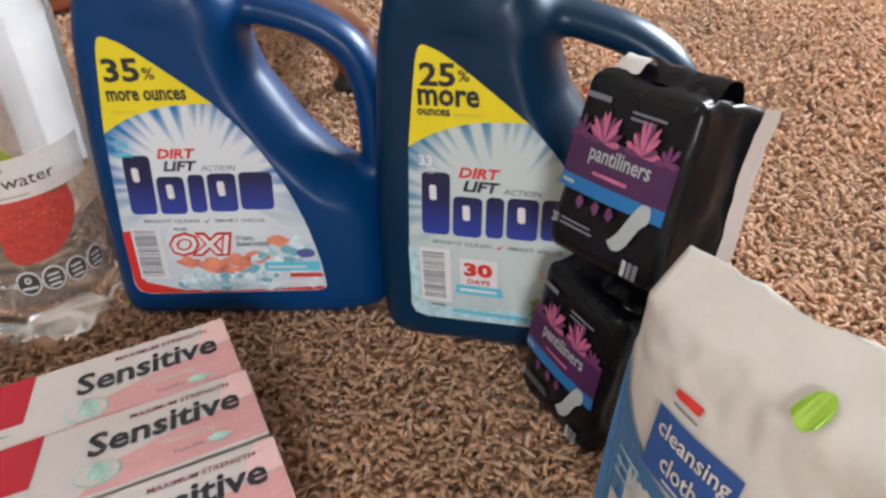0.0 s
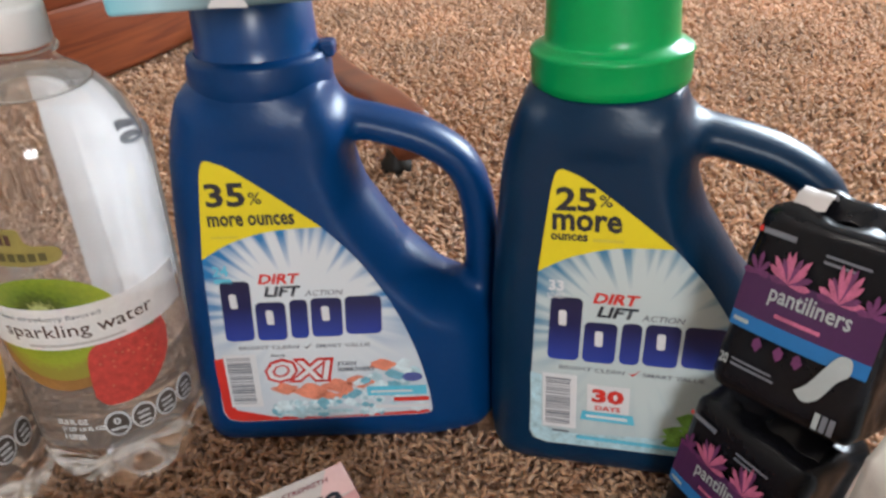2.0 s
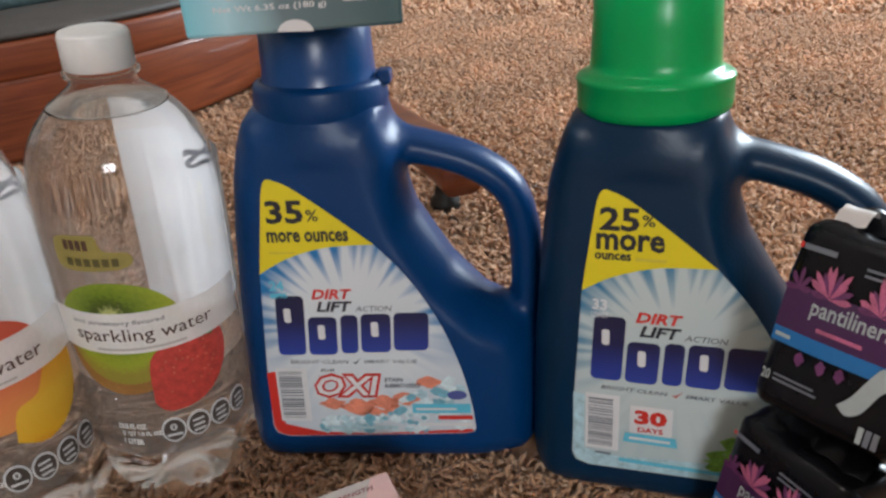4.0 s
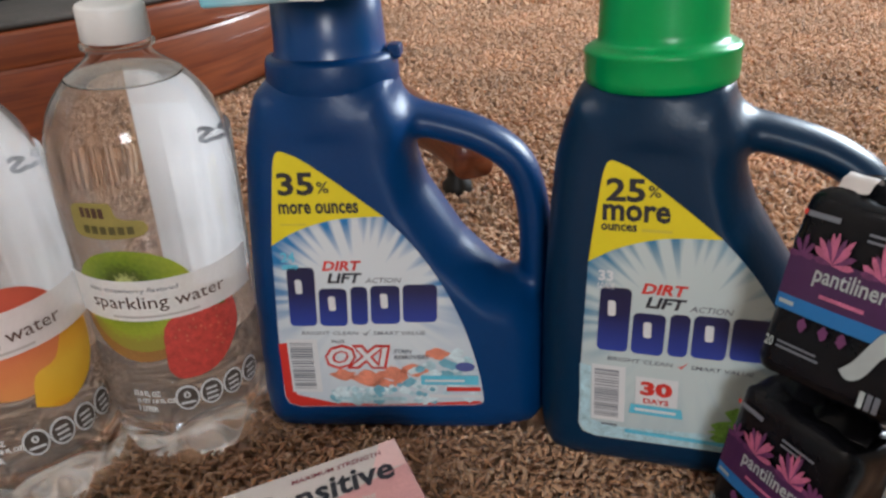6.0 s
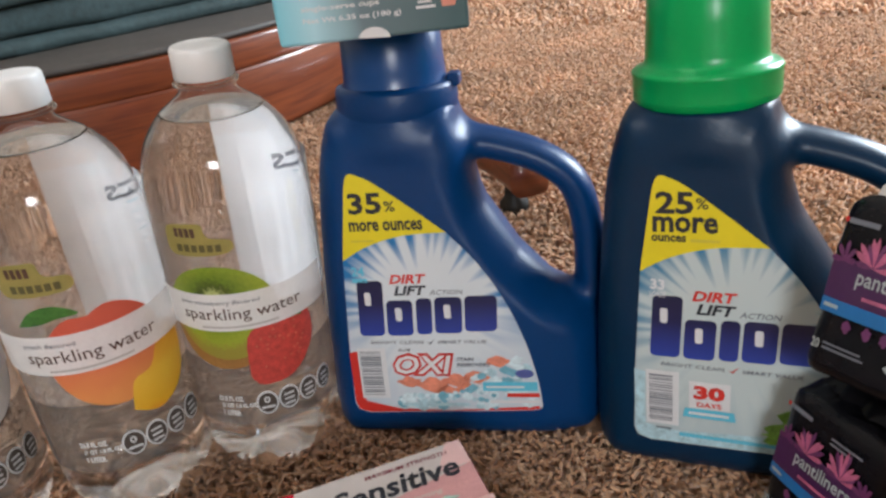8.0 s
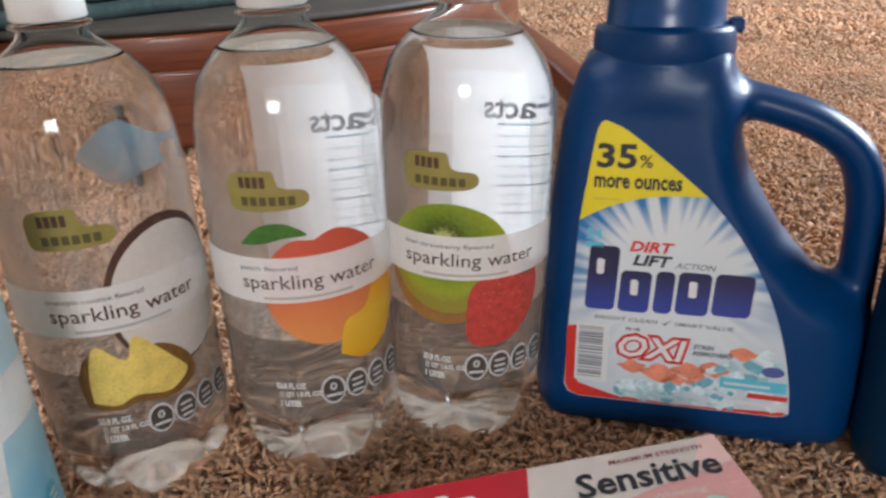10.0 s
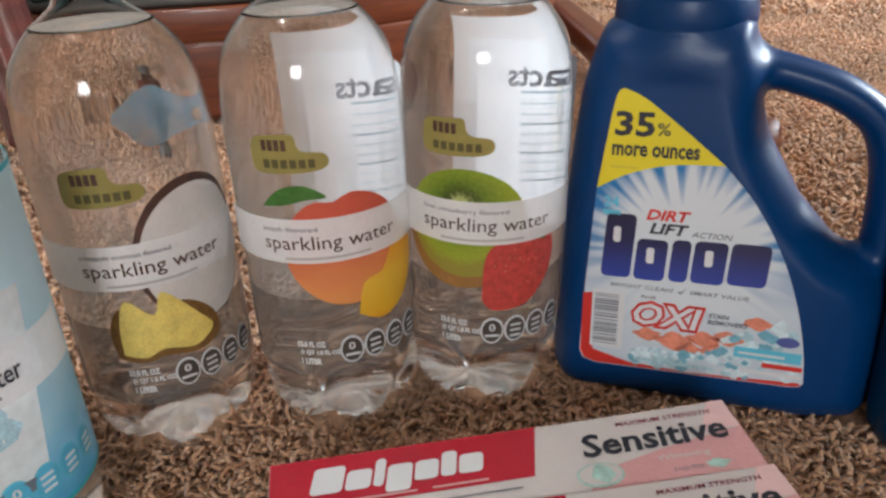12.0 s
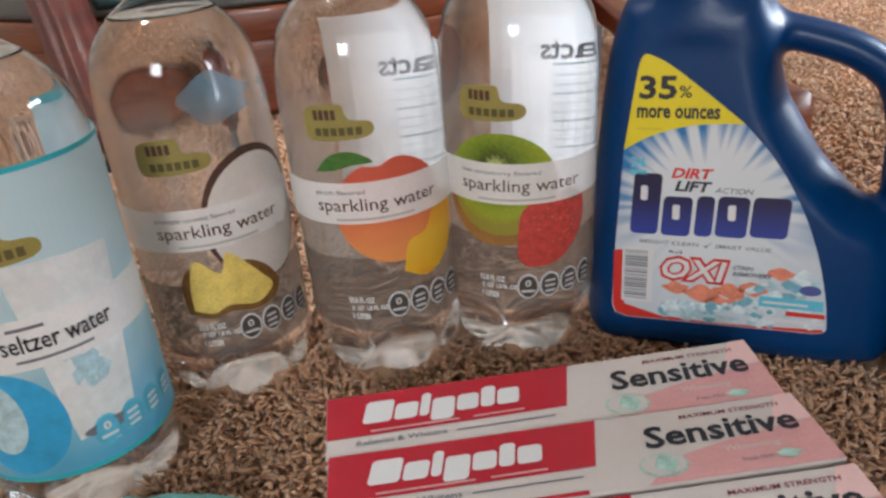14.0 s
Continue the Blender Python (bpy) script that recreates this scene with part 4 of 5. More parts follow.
def gold_badge(s, lab, dz=0.0):
    blob = curve_points([(-0.0185, 0.1475), (-0.0180, 0.1400), (-0.0130, 0.1378), (0.0030, 0.1385), (0.0080, 0.1405), (0.0090, 0.1440), (0.0070, 0.1470), (0.0015, 0.1478), (-0.0010, 0.1500), (-0.0020, 0.1555), (-0.0060, 0.1560), (-0.0150, 0.1550), (-0.0180, 0.1520), (-0.0185, 0.1475)], 3)[:-1]
    blob = [(-0.004 + 1.3 * (x + 0.004), y + dz) for x, y in blob]
    g = shape("gold_badge", blob, s, 0.0005, M_GOLD, lab, "gold badge", 0.003)
    for u0, u1, v0, v1 in ((-0.0165, -0.0042, 0.1485, 0.1535), (-0.0165, 0.0080, 0.1405, 0.1445)):
        n = 4 if u1 < 0 else 6
        ink = M_HUSK if n == 4 else M_OLIVE
        w = (u1 - u0) / n
        for i in range(n):
            shape("brand_block", bar(u0 + w * i, v0 + dz, u0 + w * (i + 0.72), v1 + dz), s, 0.0008, ink, g)


def fact_circles(s, lab, pale):
    for i in range(4):
        u = 0.0135 + 0.0122 * i
        ring = shape("fact_circle", ellipse(u, 0.044, 0.0060, 0.0078, 24), s, 0.0005, M_WHITE if not pale else M_CYAN, lab, "", 0.003)
        shape("circle_field", ellipse(u, 0.044, 0.0050, 0.0066, 24), s, 0.0008, mat("smoky_print", (0.075, 0.06, 0.05), 0.4) if not pale else mat("aqua_print", (0.10, 0.42, 0.60), 0.4), ring, "", 0.003)
        if i == 0:
            text("circle_number", "0", (u - 0.0017, 0.0440, u + 0.0017, 0.0485), s, 0.0011, M_WHITE, ring, 0.03)
            shape("circle_writing", bar(u - 0.0037, 0.0405, u + 0.0037, 0.0420), s, 0.0011, M_WHITE, ring)
        else:
            for k in range(3):
                shape("circle_writing", bar(u - 0.0030, 0.0395 + 0.0032 * k, u + 0.0028, 0.0409 + 0.0032 * k), s, 0.0011, M_WHITE, ring)


def fl_oz(s, lab):
    text("volume_line", "33.8 FL OZ", (-0.0135, 0.0465, 0.0010, 0.0500), s, 0.0006, M_CAP_WHITE, lab, 0.05, cuts=0.004)
    text("volume_line", "(1 QT 1.8 FL OZ)", (-0.0125, 0.0415, 0.0085, 0.0450), s, 0.0006, M_CAP_WHITE, lab, 0.05, cuts=0.004)
    text("volume_line", "1 LITER", (-0.0125, 0.0365, -0.0020, 0.0400), s, 0.0006, M_CAP_WHITE, lab, 0.05, cuts=0.004)


def back_panel(b, turn):
    s = round_face(R, turn + 166)
    p = shape("back_panel", bar(-0.056, 0.080, 0.028, 0.180), s, 0.0004, M_PANEL, b, "white nutrition panel seen through the water", 0.003)
    text("panel_title", "Nutrition Facts", (-0.0420, 0.1575, 0.012, 0.1675), s, -0.0004, M_FAINT, p, 0.02, cuts=0.004)
    for i in range(10):
        shape("panel_line", bar(-0.0420, 0.108 + 0.0052 * i, 0.008, 0.1084 + 0.0052 * i + (0.0004 if i % 3 == 0 else 0)), s, -0.0004, M_PALE, p, "", 0.003)


def water_bottle(x, y, turn, kind, label_text, lean=(0, 0)):
    b = empty("water_bottle", pose(x, y, FLOOR + 0.002, lean[0], lean[1], 0))
    tagged(b, label_text, "bottle", "sparkling water bottles")
    bottle_body(b)
    base = round_face(R, turn)
    drop = 0.0035 if kind == "coconut" else 0.0
    s = lambda u, v, off: base(u, v + PRINT_UP - drop, off)
    C = 0.003
    if kind == "seltzer":
        lab = shape("label", bar(-0.066, 0.028, 0.128, 0.166), s, 0.0003, M_AQUA, b, "pale blue printed film label", C)
        for v in (0.0275, 0.1650):
            shape("label_edge", bar(-0.066, v, 0.128, v + 0.0022), s, 0.0005, M_TEAL, lab, "", C)
        shape("drinking_glass_picture", [(0.002, 0.044), (0.028, 0.047), (0.040, 0.126), (-0.006, 0.130)], s, 0.0004, M_ICE, lab, "", C)
        rng = random.Random(11)
        shape("blue_glow_picture", ellipse(-0.022, 0.058, 0.023, 0.026, 30), s, 0.0004, mat("bright_blue_print", (0.04, 0.36, 0.66), 0.35, vary=0.2, scale=30), lab, "", C)
        shape("pale_glow_picture", ellipse(-0.027, 0.062, 0.012, 0.019, 26), s, 0.0005, M_PALE, lab, "", C)
        shape("glass_foot_picture", ellipse(0.016, 0.046, 0.012, 0.003, 20), s, 0.0006, M_GREY_INK, lab, "", C)
        for _ in range(14):
            u, v = rng.uniform(0.003, 0.030), rng.uniform(0.055, 0.122)
            shape("ice_picture", ellipse(u, v, rng.uniform(0.004, 0.008), rng.uniform(0.004, 0.007), 7, wob=0.1), s, 0.0005 + 0.0001 * rng.random(), rng.choice((M_WHITE, M_ICE, M_PALE, M_WHITE)), lab, "", C)
        shape("white_band", bar(-0.066, 0.084, 0.060, 0.107), s, 0.0008, M_BAND, lab, "", C)
        text("flavour_line", "seltzer water", (-0.014, 0.0920, 0.030, 0.1005), s, 0.0011, M_INK, lab, 0.01, cuts=0.004)
        shape("small_writing", bar(-0.010, 0.1020, 0.004, 0.1035), s, 0.0011, M_GREY_INK, lab, "", C)
        shape("small_writing", bar(-0.010, 0.0875, 0.020, 0.0888), s, 0.0011, M_GREY_INK, lab, "", C)
        text("volume_line", "1 L", (0.012, 0.0375, 0.018, 0.0415), s, 0.0006, M_PALE, lab, 0.02, cuts=0.004)
        gold_badge(s, lab, -0.008)
        fact_circles(s, lab, True)
        return b
    lab = shape("label", bar(-0.052, 0.0935, 0.062, 0.1160), s, 0.0012, M_BAND, b, "white band label printed on the bottle", C)
    # The film's grey haze is painted-in light from inside the water.
    shape("clear_film", bar(-0.125, 0.030, 0.125, 0.1650), s, 0.0002, M_FILM, b, "clear label film with grey streaks painted as light in the water", 0.004)
    shape("smoky_film", bar(-0.066, 0.0285, 0.068, 0.0735), s, 0.0003, M_SMOKE, b, "smoky translucent foot of the label", 0.004)
    if kind == "kiwi":
        shape("kiwi_skin_picture", ellipse(-0.0030, 0.0975, 0.0308, 0.0290, 34), s, 0.0004, M_KIWI_SKIN, lab, "", C)
        shape("kiwi_picture", ellipse(-0.001, 0.1035, 0.0305, 0.0285, 38), s, 0.0006, M_KIWI, lab, "", C, uv=(-0.003, 0.113, 0.032, 0.032))
        shape("strawberry_picture", [(0.0080 + 0.0390 * x, 0.0565 + 0.0420 * y) for x, y in curve_points([(0.0, 0.15), (0.15, 0.0), (0.6, 0.05), (0.95, 0.4), (1.0, 0.8), (0.8, 1.0), (0.35, 0.95), (0.05, 0.75), (0.0, 0.15)], 4)[:-1]], s, 0.0008, M_STRAW, lab, "", C)
        rng = random.Random(6)
        for _ in range(22):
            shape("seed_picture", ellipse(rng.uniform(0.014, 0.041), rng.uniform(0.062, 0.092), 0.0004, 0.0006, 8), s, 0.0009, M_CORAL, lab)
        shape("stalk_picture", [(0.034, 0.094), (0.041, 0.092), (0.043, 0.098), (0.039, 0.097), (0.037, 0.101)], s, 0.0010, M_LEAF, lab, "", C)
        words = 0
    elif kind == "peach":
        shape("leaf_picture", curve_points([(-0.021, 0.1215), (-0.012, 0.1300), (0.000, 0.1320), (0.010, 0.1260), (0.000, 0.1250), (-0.010, 0.1225), (-0.021, 0.1215)], 4)[:-1], s, 0.0004, M_LEAF, lab, "", C)
        shape("peach_picture", [(x, y - 0.004 * math.exp(-((x - 0.012) / 0.006) ** 2) * (y > 0.1)) for x, y in ellipse(0.0170, 0.0985, 0.0300, 0.0290, 44)], s, 0.0006, M_PEACH, lab, "", C)
        shape("slice_picture", [(0.019 + (x - 0.010) * 1.34, y) for x, y in curve_points([(0.010, 0.0630), (0.020, 0.0570), (0.032, 0.066), (0.038, 0.084), (0.037, 0.101), (0.027, 0.096), (0.021, 0.083), (0.013, 0.079), (0.010, 0.0630)], 4)[:-1]], s, 0.0008, M_SLICE, lab, "", C)
        words = 1
    else:
        shape("coconut_husk_picture", ellipse(0.0320, 0.1045, 0.0310, 0.0370, 36, wob=0.01), s, 0.0004, M_HUSK, lab, "", C)
        shape("coconut_picture", ellipse(0.0325, 0.1030, 0.0288, 0.0345, 36), s, 0.0006, M_COCO, lab, "", C)
        shape("pineapple_rind_picture", curve_points([(-0.016, 0.057), (-0.004, 0.0535), (0.006, 0.056), (0.022, 0.0535), (0.034, 0.060), (0.031, 0.073), (0.018, 0.083), (0.004, 0.078), (-0.010, 0.084), (-0.017, 0.072), (-0.016, 0.057)], 4)[:-1], s, 0.0008, M_RIND, lab, "", C)
        shape("pineapple_picture", curve_points([(-0.013, 0.059), (-0.003, 0.0565), (0.006, 0.060), (0.020, 0.0568), (0.0300, 0.063), (0.026, 0.071), (0.010, 0.090), (0.0045, 0.079), (-0.007, 0.088), (-0.012, 0.074), (-0.013, 0.059)], 4)[:-1], s, 0.0010, M_PINE, lab, "", C)
        words = 2
    text("flavour_line", "sparkling water", (-0.0220, 0.0985, 0.0420, 0.1075), s, 0.0015, M_HUSK, lab, 0.0, cuts=0.004)
    text("flavour_line", ("kiwi strawberry flavored", "peach flavored", "pineapple coconut flavored")[words], (-0.0220, 0.1090, (0.0200, 0.0040, 0.0180)[words], 0.1122), s, 0.0015, M_GREY_INK, lab, cuts=0.004)
    shape("small_writing", bar(-0.0125, 0.0955, 0.0280, 0.0967), s, 0.0015, mat("pale_grey_print", (0.45, 0.43, 0.41), 0.4), lab, "", C)
    gold_badge(s, lab, -0.0035 if kind == "coconut" else 0.0)
    fact_circles(s, lab, False)
    fl_oz(s, lab)
    if kind != "coconut":
        back_panel(b, turn)
    else:
        # Blue patch on the back wall, standing in for a reflection in the water.
        shape("blue_reflection_patch", ellipse(0.134, 0.152, 0.010, 0.012, 24, wob=0.12), s, 0.0004, M_BLUE_REFLECTION, b, "pale blue patch painted as a reflection in the water", C)
    return b


water_bottle(-0.2115, 0.346, -73, "kiwi", "clear sparkling water bottle with kiwi and strawberry print", (0, 2.6))
water_bottle(-0.270, 0.292, -60, "peach", "clear sparkling water bottle with peach label and white cap")
water_bottle(-0.3410, 0.2340, -45, "coconut", "clear sparkling water bottle with coconut and pineapple label")
water_bottle(-0.334, 0.128, -30, "seltzer", "seltzer water bottle with pale blue ice label")


# ---- toothpaste boxes ----
def toothpaste_box(x, y, turn, tip, label_text):
    LX, LY, LZ = 0.194, 0.041, 0.049
    b = empty("toothpaste_box", pose(x, y, FLOOR + 0.002, tip, 0, turn))
    tagged(b, label_text, "box", "toothpaste boxes")
    part("carton", rounded_box(LX, LY, LZ, 0.0008), M_CARD, b, "white card carton")
    top = lambda u, v, off: (u, v, LZ + off)
    h = LY / 2 - 0.0004
    e = LX / 2 - 0.0004
    shape("pink_wash", [(0.022, -h), (e, -h), (e, 0.004), (0.060, -0.002), (0.035, -0.008)], top, 0.0002, M_PINK, b)
    shape("pink_end", [(0.080, 0.004), (e, 0.004), (e, h), (0.089, h)], top, 0.0002, mat("pale_pink_card", (0.76, 0.52, 0.51), 0.35), b)
    red = shape("red_panel", [(-e, -0.0062), (0.006, -0.0062), (0.013, h), (-e, h)], top, 0.0003, M_CRIMSON, b, "crimson panel")
    u = -0.0815
    for wide, lo, hi in ((0.0125, 0, 1), (0.0100, 0, 0.74), (0.0042, 0, 1.05), (0.0100, -0.28, 0.74), (0.0095, 0, 0.74), (0.0062, 0, 0.95), (0.0098, 0, 0.74)):
        shape("brand_block", [(p + 0.2 * q, q) for p, q in soft_bar(u, 0.0005 + 0.0135 * lo, u + wide, 0.0005 + 0.0135 * hi, 0.002)], top, 0.0006, M_WHITE, red)
        u += wide + 0.0010
    shape("red_writing", bar(-0.078, -0.0048, -0.040, -0.0038), top, 0.0006, M_PINK, red)
    shape("red_writing", bar(-0.034, -0.0048, -0.012, -0.0038), top, 0.0006, M_PINK, red)
    text("strength_line", "MAXIMUM STRENGTH", (0.046, 0.0130, 0.088, 0.0155), top, 0.0005, mat("maroon_print", (0.22, 0.03, 0.05), 0.4), b, 0.01, 0.2)
    text("name_line", "Sensitive", (0.028, -0.0015, 0.090, 0.0110), top, 0.0005, M_INK, b, 0.025, 0.15)
    seal = shape("seal", ellipse(0.031, -0.0108, 0.0095, 0.0062), top, 0.0005, M_MINT, b, "round mint seal")
    shape("seal_field", ellipse(0.031, -0.0108, 0.0085, 0.0053), top, 0.0008, M_CARD, seal)
    shape("tooth_picture", ellipse(0.032, -0.0108, 0.0045, 0.0044, wob=0.15), top, 0.0011, M_MINT, seal)
    text("whitening_line", "Whitening", (0.056, -0.0095, 0.078, -0.0055), top, 0.0005, M_CARD, b, 0.01, 0.15)
    text("mint_line", "Fresh Mint", (0.060, -0.0150, 0.072, -0.0128), top, 0.0005, M_GREY_INK, b, 0.0, 0.15)
    shape("mint_leaf_picture", ellipse(0.078, -0.0138, 0.0048, 0.0022, wob=0.2), top, 0.0005, M_MINT, b)
    side = lambda u, v, off: (u, -LY / 2 - off, v)
    text("claim_line", "Relieves & Whitens", (-0.084, -0.0120, -0.046, -0.0090), top, 0.0005, M_GREY_INK, b, 0.02)
    shape("claim_writing", bar(-0.042, -0.0112, 0.000, -0.0104), top, 0.0004, M_GREY_INK, b)
    shape("edge_red", [(-e, -h), (0.000, -h), (0.000, -h + 0.0022), (-e, -h + 0.0022)], top, 0.0004, M_CRIMSON, b)
    shape("side_red", bar(-e, 0.0006, 0.020, 0.0230), side, 0.0003, M_CRIMSON, b)
    shape("side_pink", bar(0.030, 0.0006, e, 0.0260), side, 0.0003, M_PINK, b)
    endf = lambda u, v, off: (LX / 2 + off, u, v)
    shape("end_pink", bar(-h, 0.0006, h, LZ - 0.0006), endf, 0.0003, M_PINK, b)
    return b


toothpaste_box(-0.1320, 0.2295, 40.3, 4, "white, red and pink toothpaste box beside the jugs")
toothpaste_box(-0.1040, 0.1980, 39.6, 0, "white, red and pink toothpaste box lying between two others")
toothpaste_box(-0.0760, 0.1655, 39.0, 0, "white, red and pink toothpaste box in the row of boxes")


# ---- wrapped packs ----
def basis(o, ex, ez):
    ex, ez = Vector(ex).normalized(), Vector(ez)
    ez = (ez - ex * ez.dot(ex)).normalized()
    ey = ez.cross(ex)
    m = Matrix((ex, ey, ez)).transposed().to_4x4()
    m.translation = o
    return m


def soft_pack(w, d, h, puff, crumple, seed, material, name, parent, label=""):
    """A pillow of wrapper film, crumpled, its foot at z = 0 and its face at y = 0."""
    bm = rounded_box(w, d, h, 0.006, 3)
    bmesh.ops.subdivide_edges(bm, edges=[e for e in bm.edges if e.calc_length() > 0.02], cuts=14, use_grid_fill=True)
    for v in bm.verts:
        v.co.x += w / 2
        v.co.y += d / 2
        n = noise.noise_vector(v.co * 55 + Vector((seed, 0, 0))) * crumple + noise.noise_vector(v.co * 140 + Vector((0, seed, 0))) * crumple * 0.35
        fx, fz = (v.co.x / w - 0.5) * 2, (v.co.z / h - 0.5) * 2
        swell = puff * max(0, 1 - fx * fx) * max(0, 1 - fz * fz)
        if v.co.y < 0.004:
            n = n * 0.25
            v.co.y -= swell
        elif v.co.y > d - 0.004:
            v.co.y += swell
        v.co += n
    return part(name, bm, material, parent, label, True)


def liner_pack(m, label_text, seed):
    w, d, h = 0.0570, 0.047, 0.076
    p = empty("liner_pack", m)
    tagged(p, label_text, "pack", "black wrapped packs")
    soft_pack(w, d, h, 0.0022, 0.0028, seed, M_BLACK, "wrapper", p)

    def s(u, v, off):
        u, v = u * w / 0.080, v * h / 0.071
        fx, fz = (u / w - 0.5) * 2, (v / h - 0.5) * 2
        return u, -0.0022 * max(0, 1 - fx * fx) * max(0, 1 - fz * fz) - 0.0006 - off, v

    C = 0.006
    shape("purple_band", bar(0.003, 0.0315, 0.076, 0.0480), s, L1, M_PURPLE, p, "purple name band", C)
    shape("blue_stripe", bar(0.003, 0.0260, 0.076, 0.0315), s, L1, M_STRIPE, p, "", C)
    text("name_line", "pantiliners", (0.020, 0.0375, 0.062, 0.0455), s, L2, M_LINER, p, 0.015, cuts=C)
    shape("small_writing", bar(0.026, 0.0343, 0.050, 0.0357), s, L2, M_PETAL, p, "", C)
    shape("stripe_writing", bar(0.005, 0.0280, 0.014, 0.0295), s, L2, M_LINER, p)
    rng = random.Random(seed)
    for cx, k, n in ((0.027, 1.0, 11), (0.053, 1.0, 11), (0.010, 0.6, 5), (0.069, 0.6, 5)):
        for i in range(n):
            a = radians(5 + 170 * i / (n - 1) + rng.uniform(-5, 5))
            ln = 0.0125 * k * rng.uniform(0.78, 1.1)
            ca, sa = math.cos(a), math.sin(a)
            mt = M_PETAL_DARK if k < 1 or i % 3 == 1 else M_PETAL
            shape("petal", [(cx + t * ca * ln - wv * sa * 0.0013, 0.0468 + t * sa * ln + wv * ca * 0.0013) for t, wv in ((0, 0.2), (0.5, 0.9), (0.8, 0.9), (1, 0), (0.8, -0.9), (0.5, -0.9), (0, -0.2))], s, L2 + 0.00005 * i, mt, p)
    for cx in (0.022, 0.034, 0.044):
        shape("petal", ellipse(cx, 0.0228, 0.0026, 0.0024, 12, wob=0.2), s, L2, M_PETAL_DARK, p)
    shape("liner_picture", [(0.047 + 0.022 * x, 0.011 + 0.020 * y) for x, y in curve_points([(0.0, 0.12), (0.25, 0.0), (0.55, 0.15), (0.8, 0.55), (1.0, 0.75), (0.95, 1.0), (0.7, 1.0), (0.5, 0.75), (0.25, 0.35), (0.0, 0.12)], 4)[:-1]], s, L3, M_LINER, p)
    text("count_line", "20", (0.004, 0.0110, 0.009, 0.0150), s, L2, M_LINER, p, 0.02)
    shape("count_writing", bar(0.011, 0.0118, 0.036, 0.0127), s, L2, M_GREY_INK, p, "", C)
    shape("count_writing", bar(0.011, 0.0138, 0.034, 0.0146), s, L2, M_GREY_INK, p, "", C)
    shape("brand_bar", bar(0.006, 0.0610, 0.024, 0.0630), s, L2, M_GREY_INK, p, "", C)
    shape("brand_dot", ellipse(0.0045, 0.0622, 0.0012, 0.0012, 10), s, L2, M_RED, p)
    shape("top_writing", bar(0.040, 0.0600, 0.062, 0.0609), s, L2, M_GREY_INK, p, "", C)
    shape("top_writing", bar(0.040, 0.0578, 0.056, 0.0587), s, L2, M_GREY_INK, p, "", C)
    for i in range(3):
        shape("drop_mark", bar(0.060 + 0.0038 * i, 0.0035, 0.0628 + 0.0038 * i, 0.0095), s, L2, M_LINER if i == 0 else M_GREY_INK, p)
    # crimped film at the top and the far side
    bm = bmesh.new()
    bmesh.ops.create_grid(bm, x_segments=24, y_segments=6, size=0.5)
    for v in bm.verts:
        f = v.co.y + 0.5
        x = 0.006 + (v.co.x + 0.5) * (w - 0.010)
        v.co = Vector((x, 0.010 + 0.020 * f + 0.003 * noise.noise(Vector((x * 120, f * 3, seed))), h - 0.001 + 0.009 * math.sin(f * 3.1) + 0.003 * noise.noise(Vector((x * 90, f * 2, seed + 4)))))
    part("film_fold", bm, M_BLACK, p, "crumpled black film fold", True)
    if seed == 3:
        bm = bmesh.new()
        bmesh.ops.create_grid(bm, x_segments=12, y_segments=6, size=0.5)
        for v in bm.verts:
            f, x = v.co.y + 0.5, 0.008 + (v.co.x + 0.5) * 0.012
            v.co = Vector((x, 0.006 + 0.012 * f, h + 0.002 + 0.006 * math.sin(f * 3.1) + 0.002 * noise.noise(Vector((x * 150, f * 4, 2)))))
        part("torn_corner", bm, M_CARD, p, "torn white corner of the liner", True)
    bm = bmesh.new()
    bmesh.ops.create_grid(bm, x_segments=5, y_segments=14, size=0.5)
    for v in bm.verts:
        f, z = v.co.x + 0.5, 0.004 + (v.co.y + 0.5) * (h - 0.004)
        v.co = Vector((w + 0.002 + 0.001 * noise.noise(Vector((z * 140, f * 3, seed))), 0.034 + 0.013 * f + 0.002 * math.sin(z * 90), z))
    part("side_seam", bm, M_CARD, p, "pale seam on the pack's side", True)
    return p


liner_pack(basis((0.0720, 0.3355, FLOOR + 0.008), (0.66, -0.75, 0.00), (0.07, 0.19, 0.97)), "black wrapped pack with purple band, at the foot of the stack", 5)
liner_pack(basis((0.0825, 0.3290, FLOOR + 0.1010), (0.787, -0.616, 0.056), (0.12, 0.34, 0.93)), "black wrapped pack with purple band, leaning on the pack below", 3)


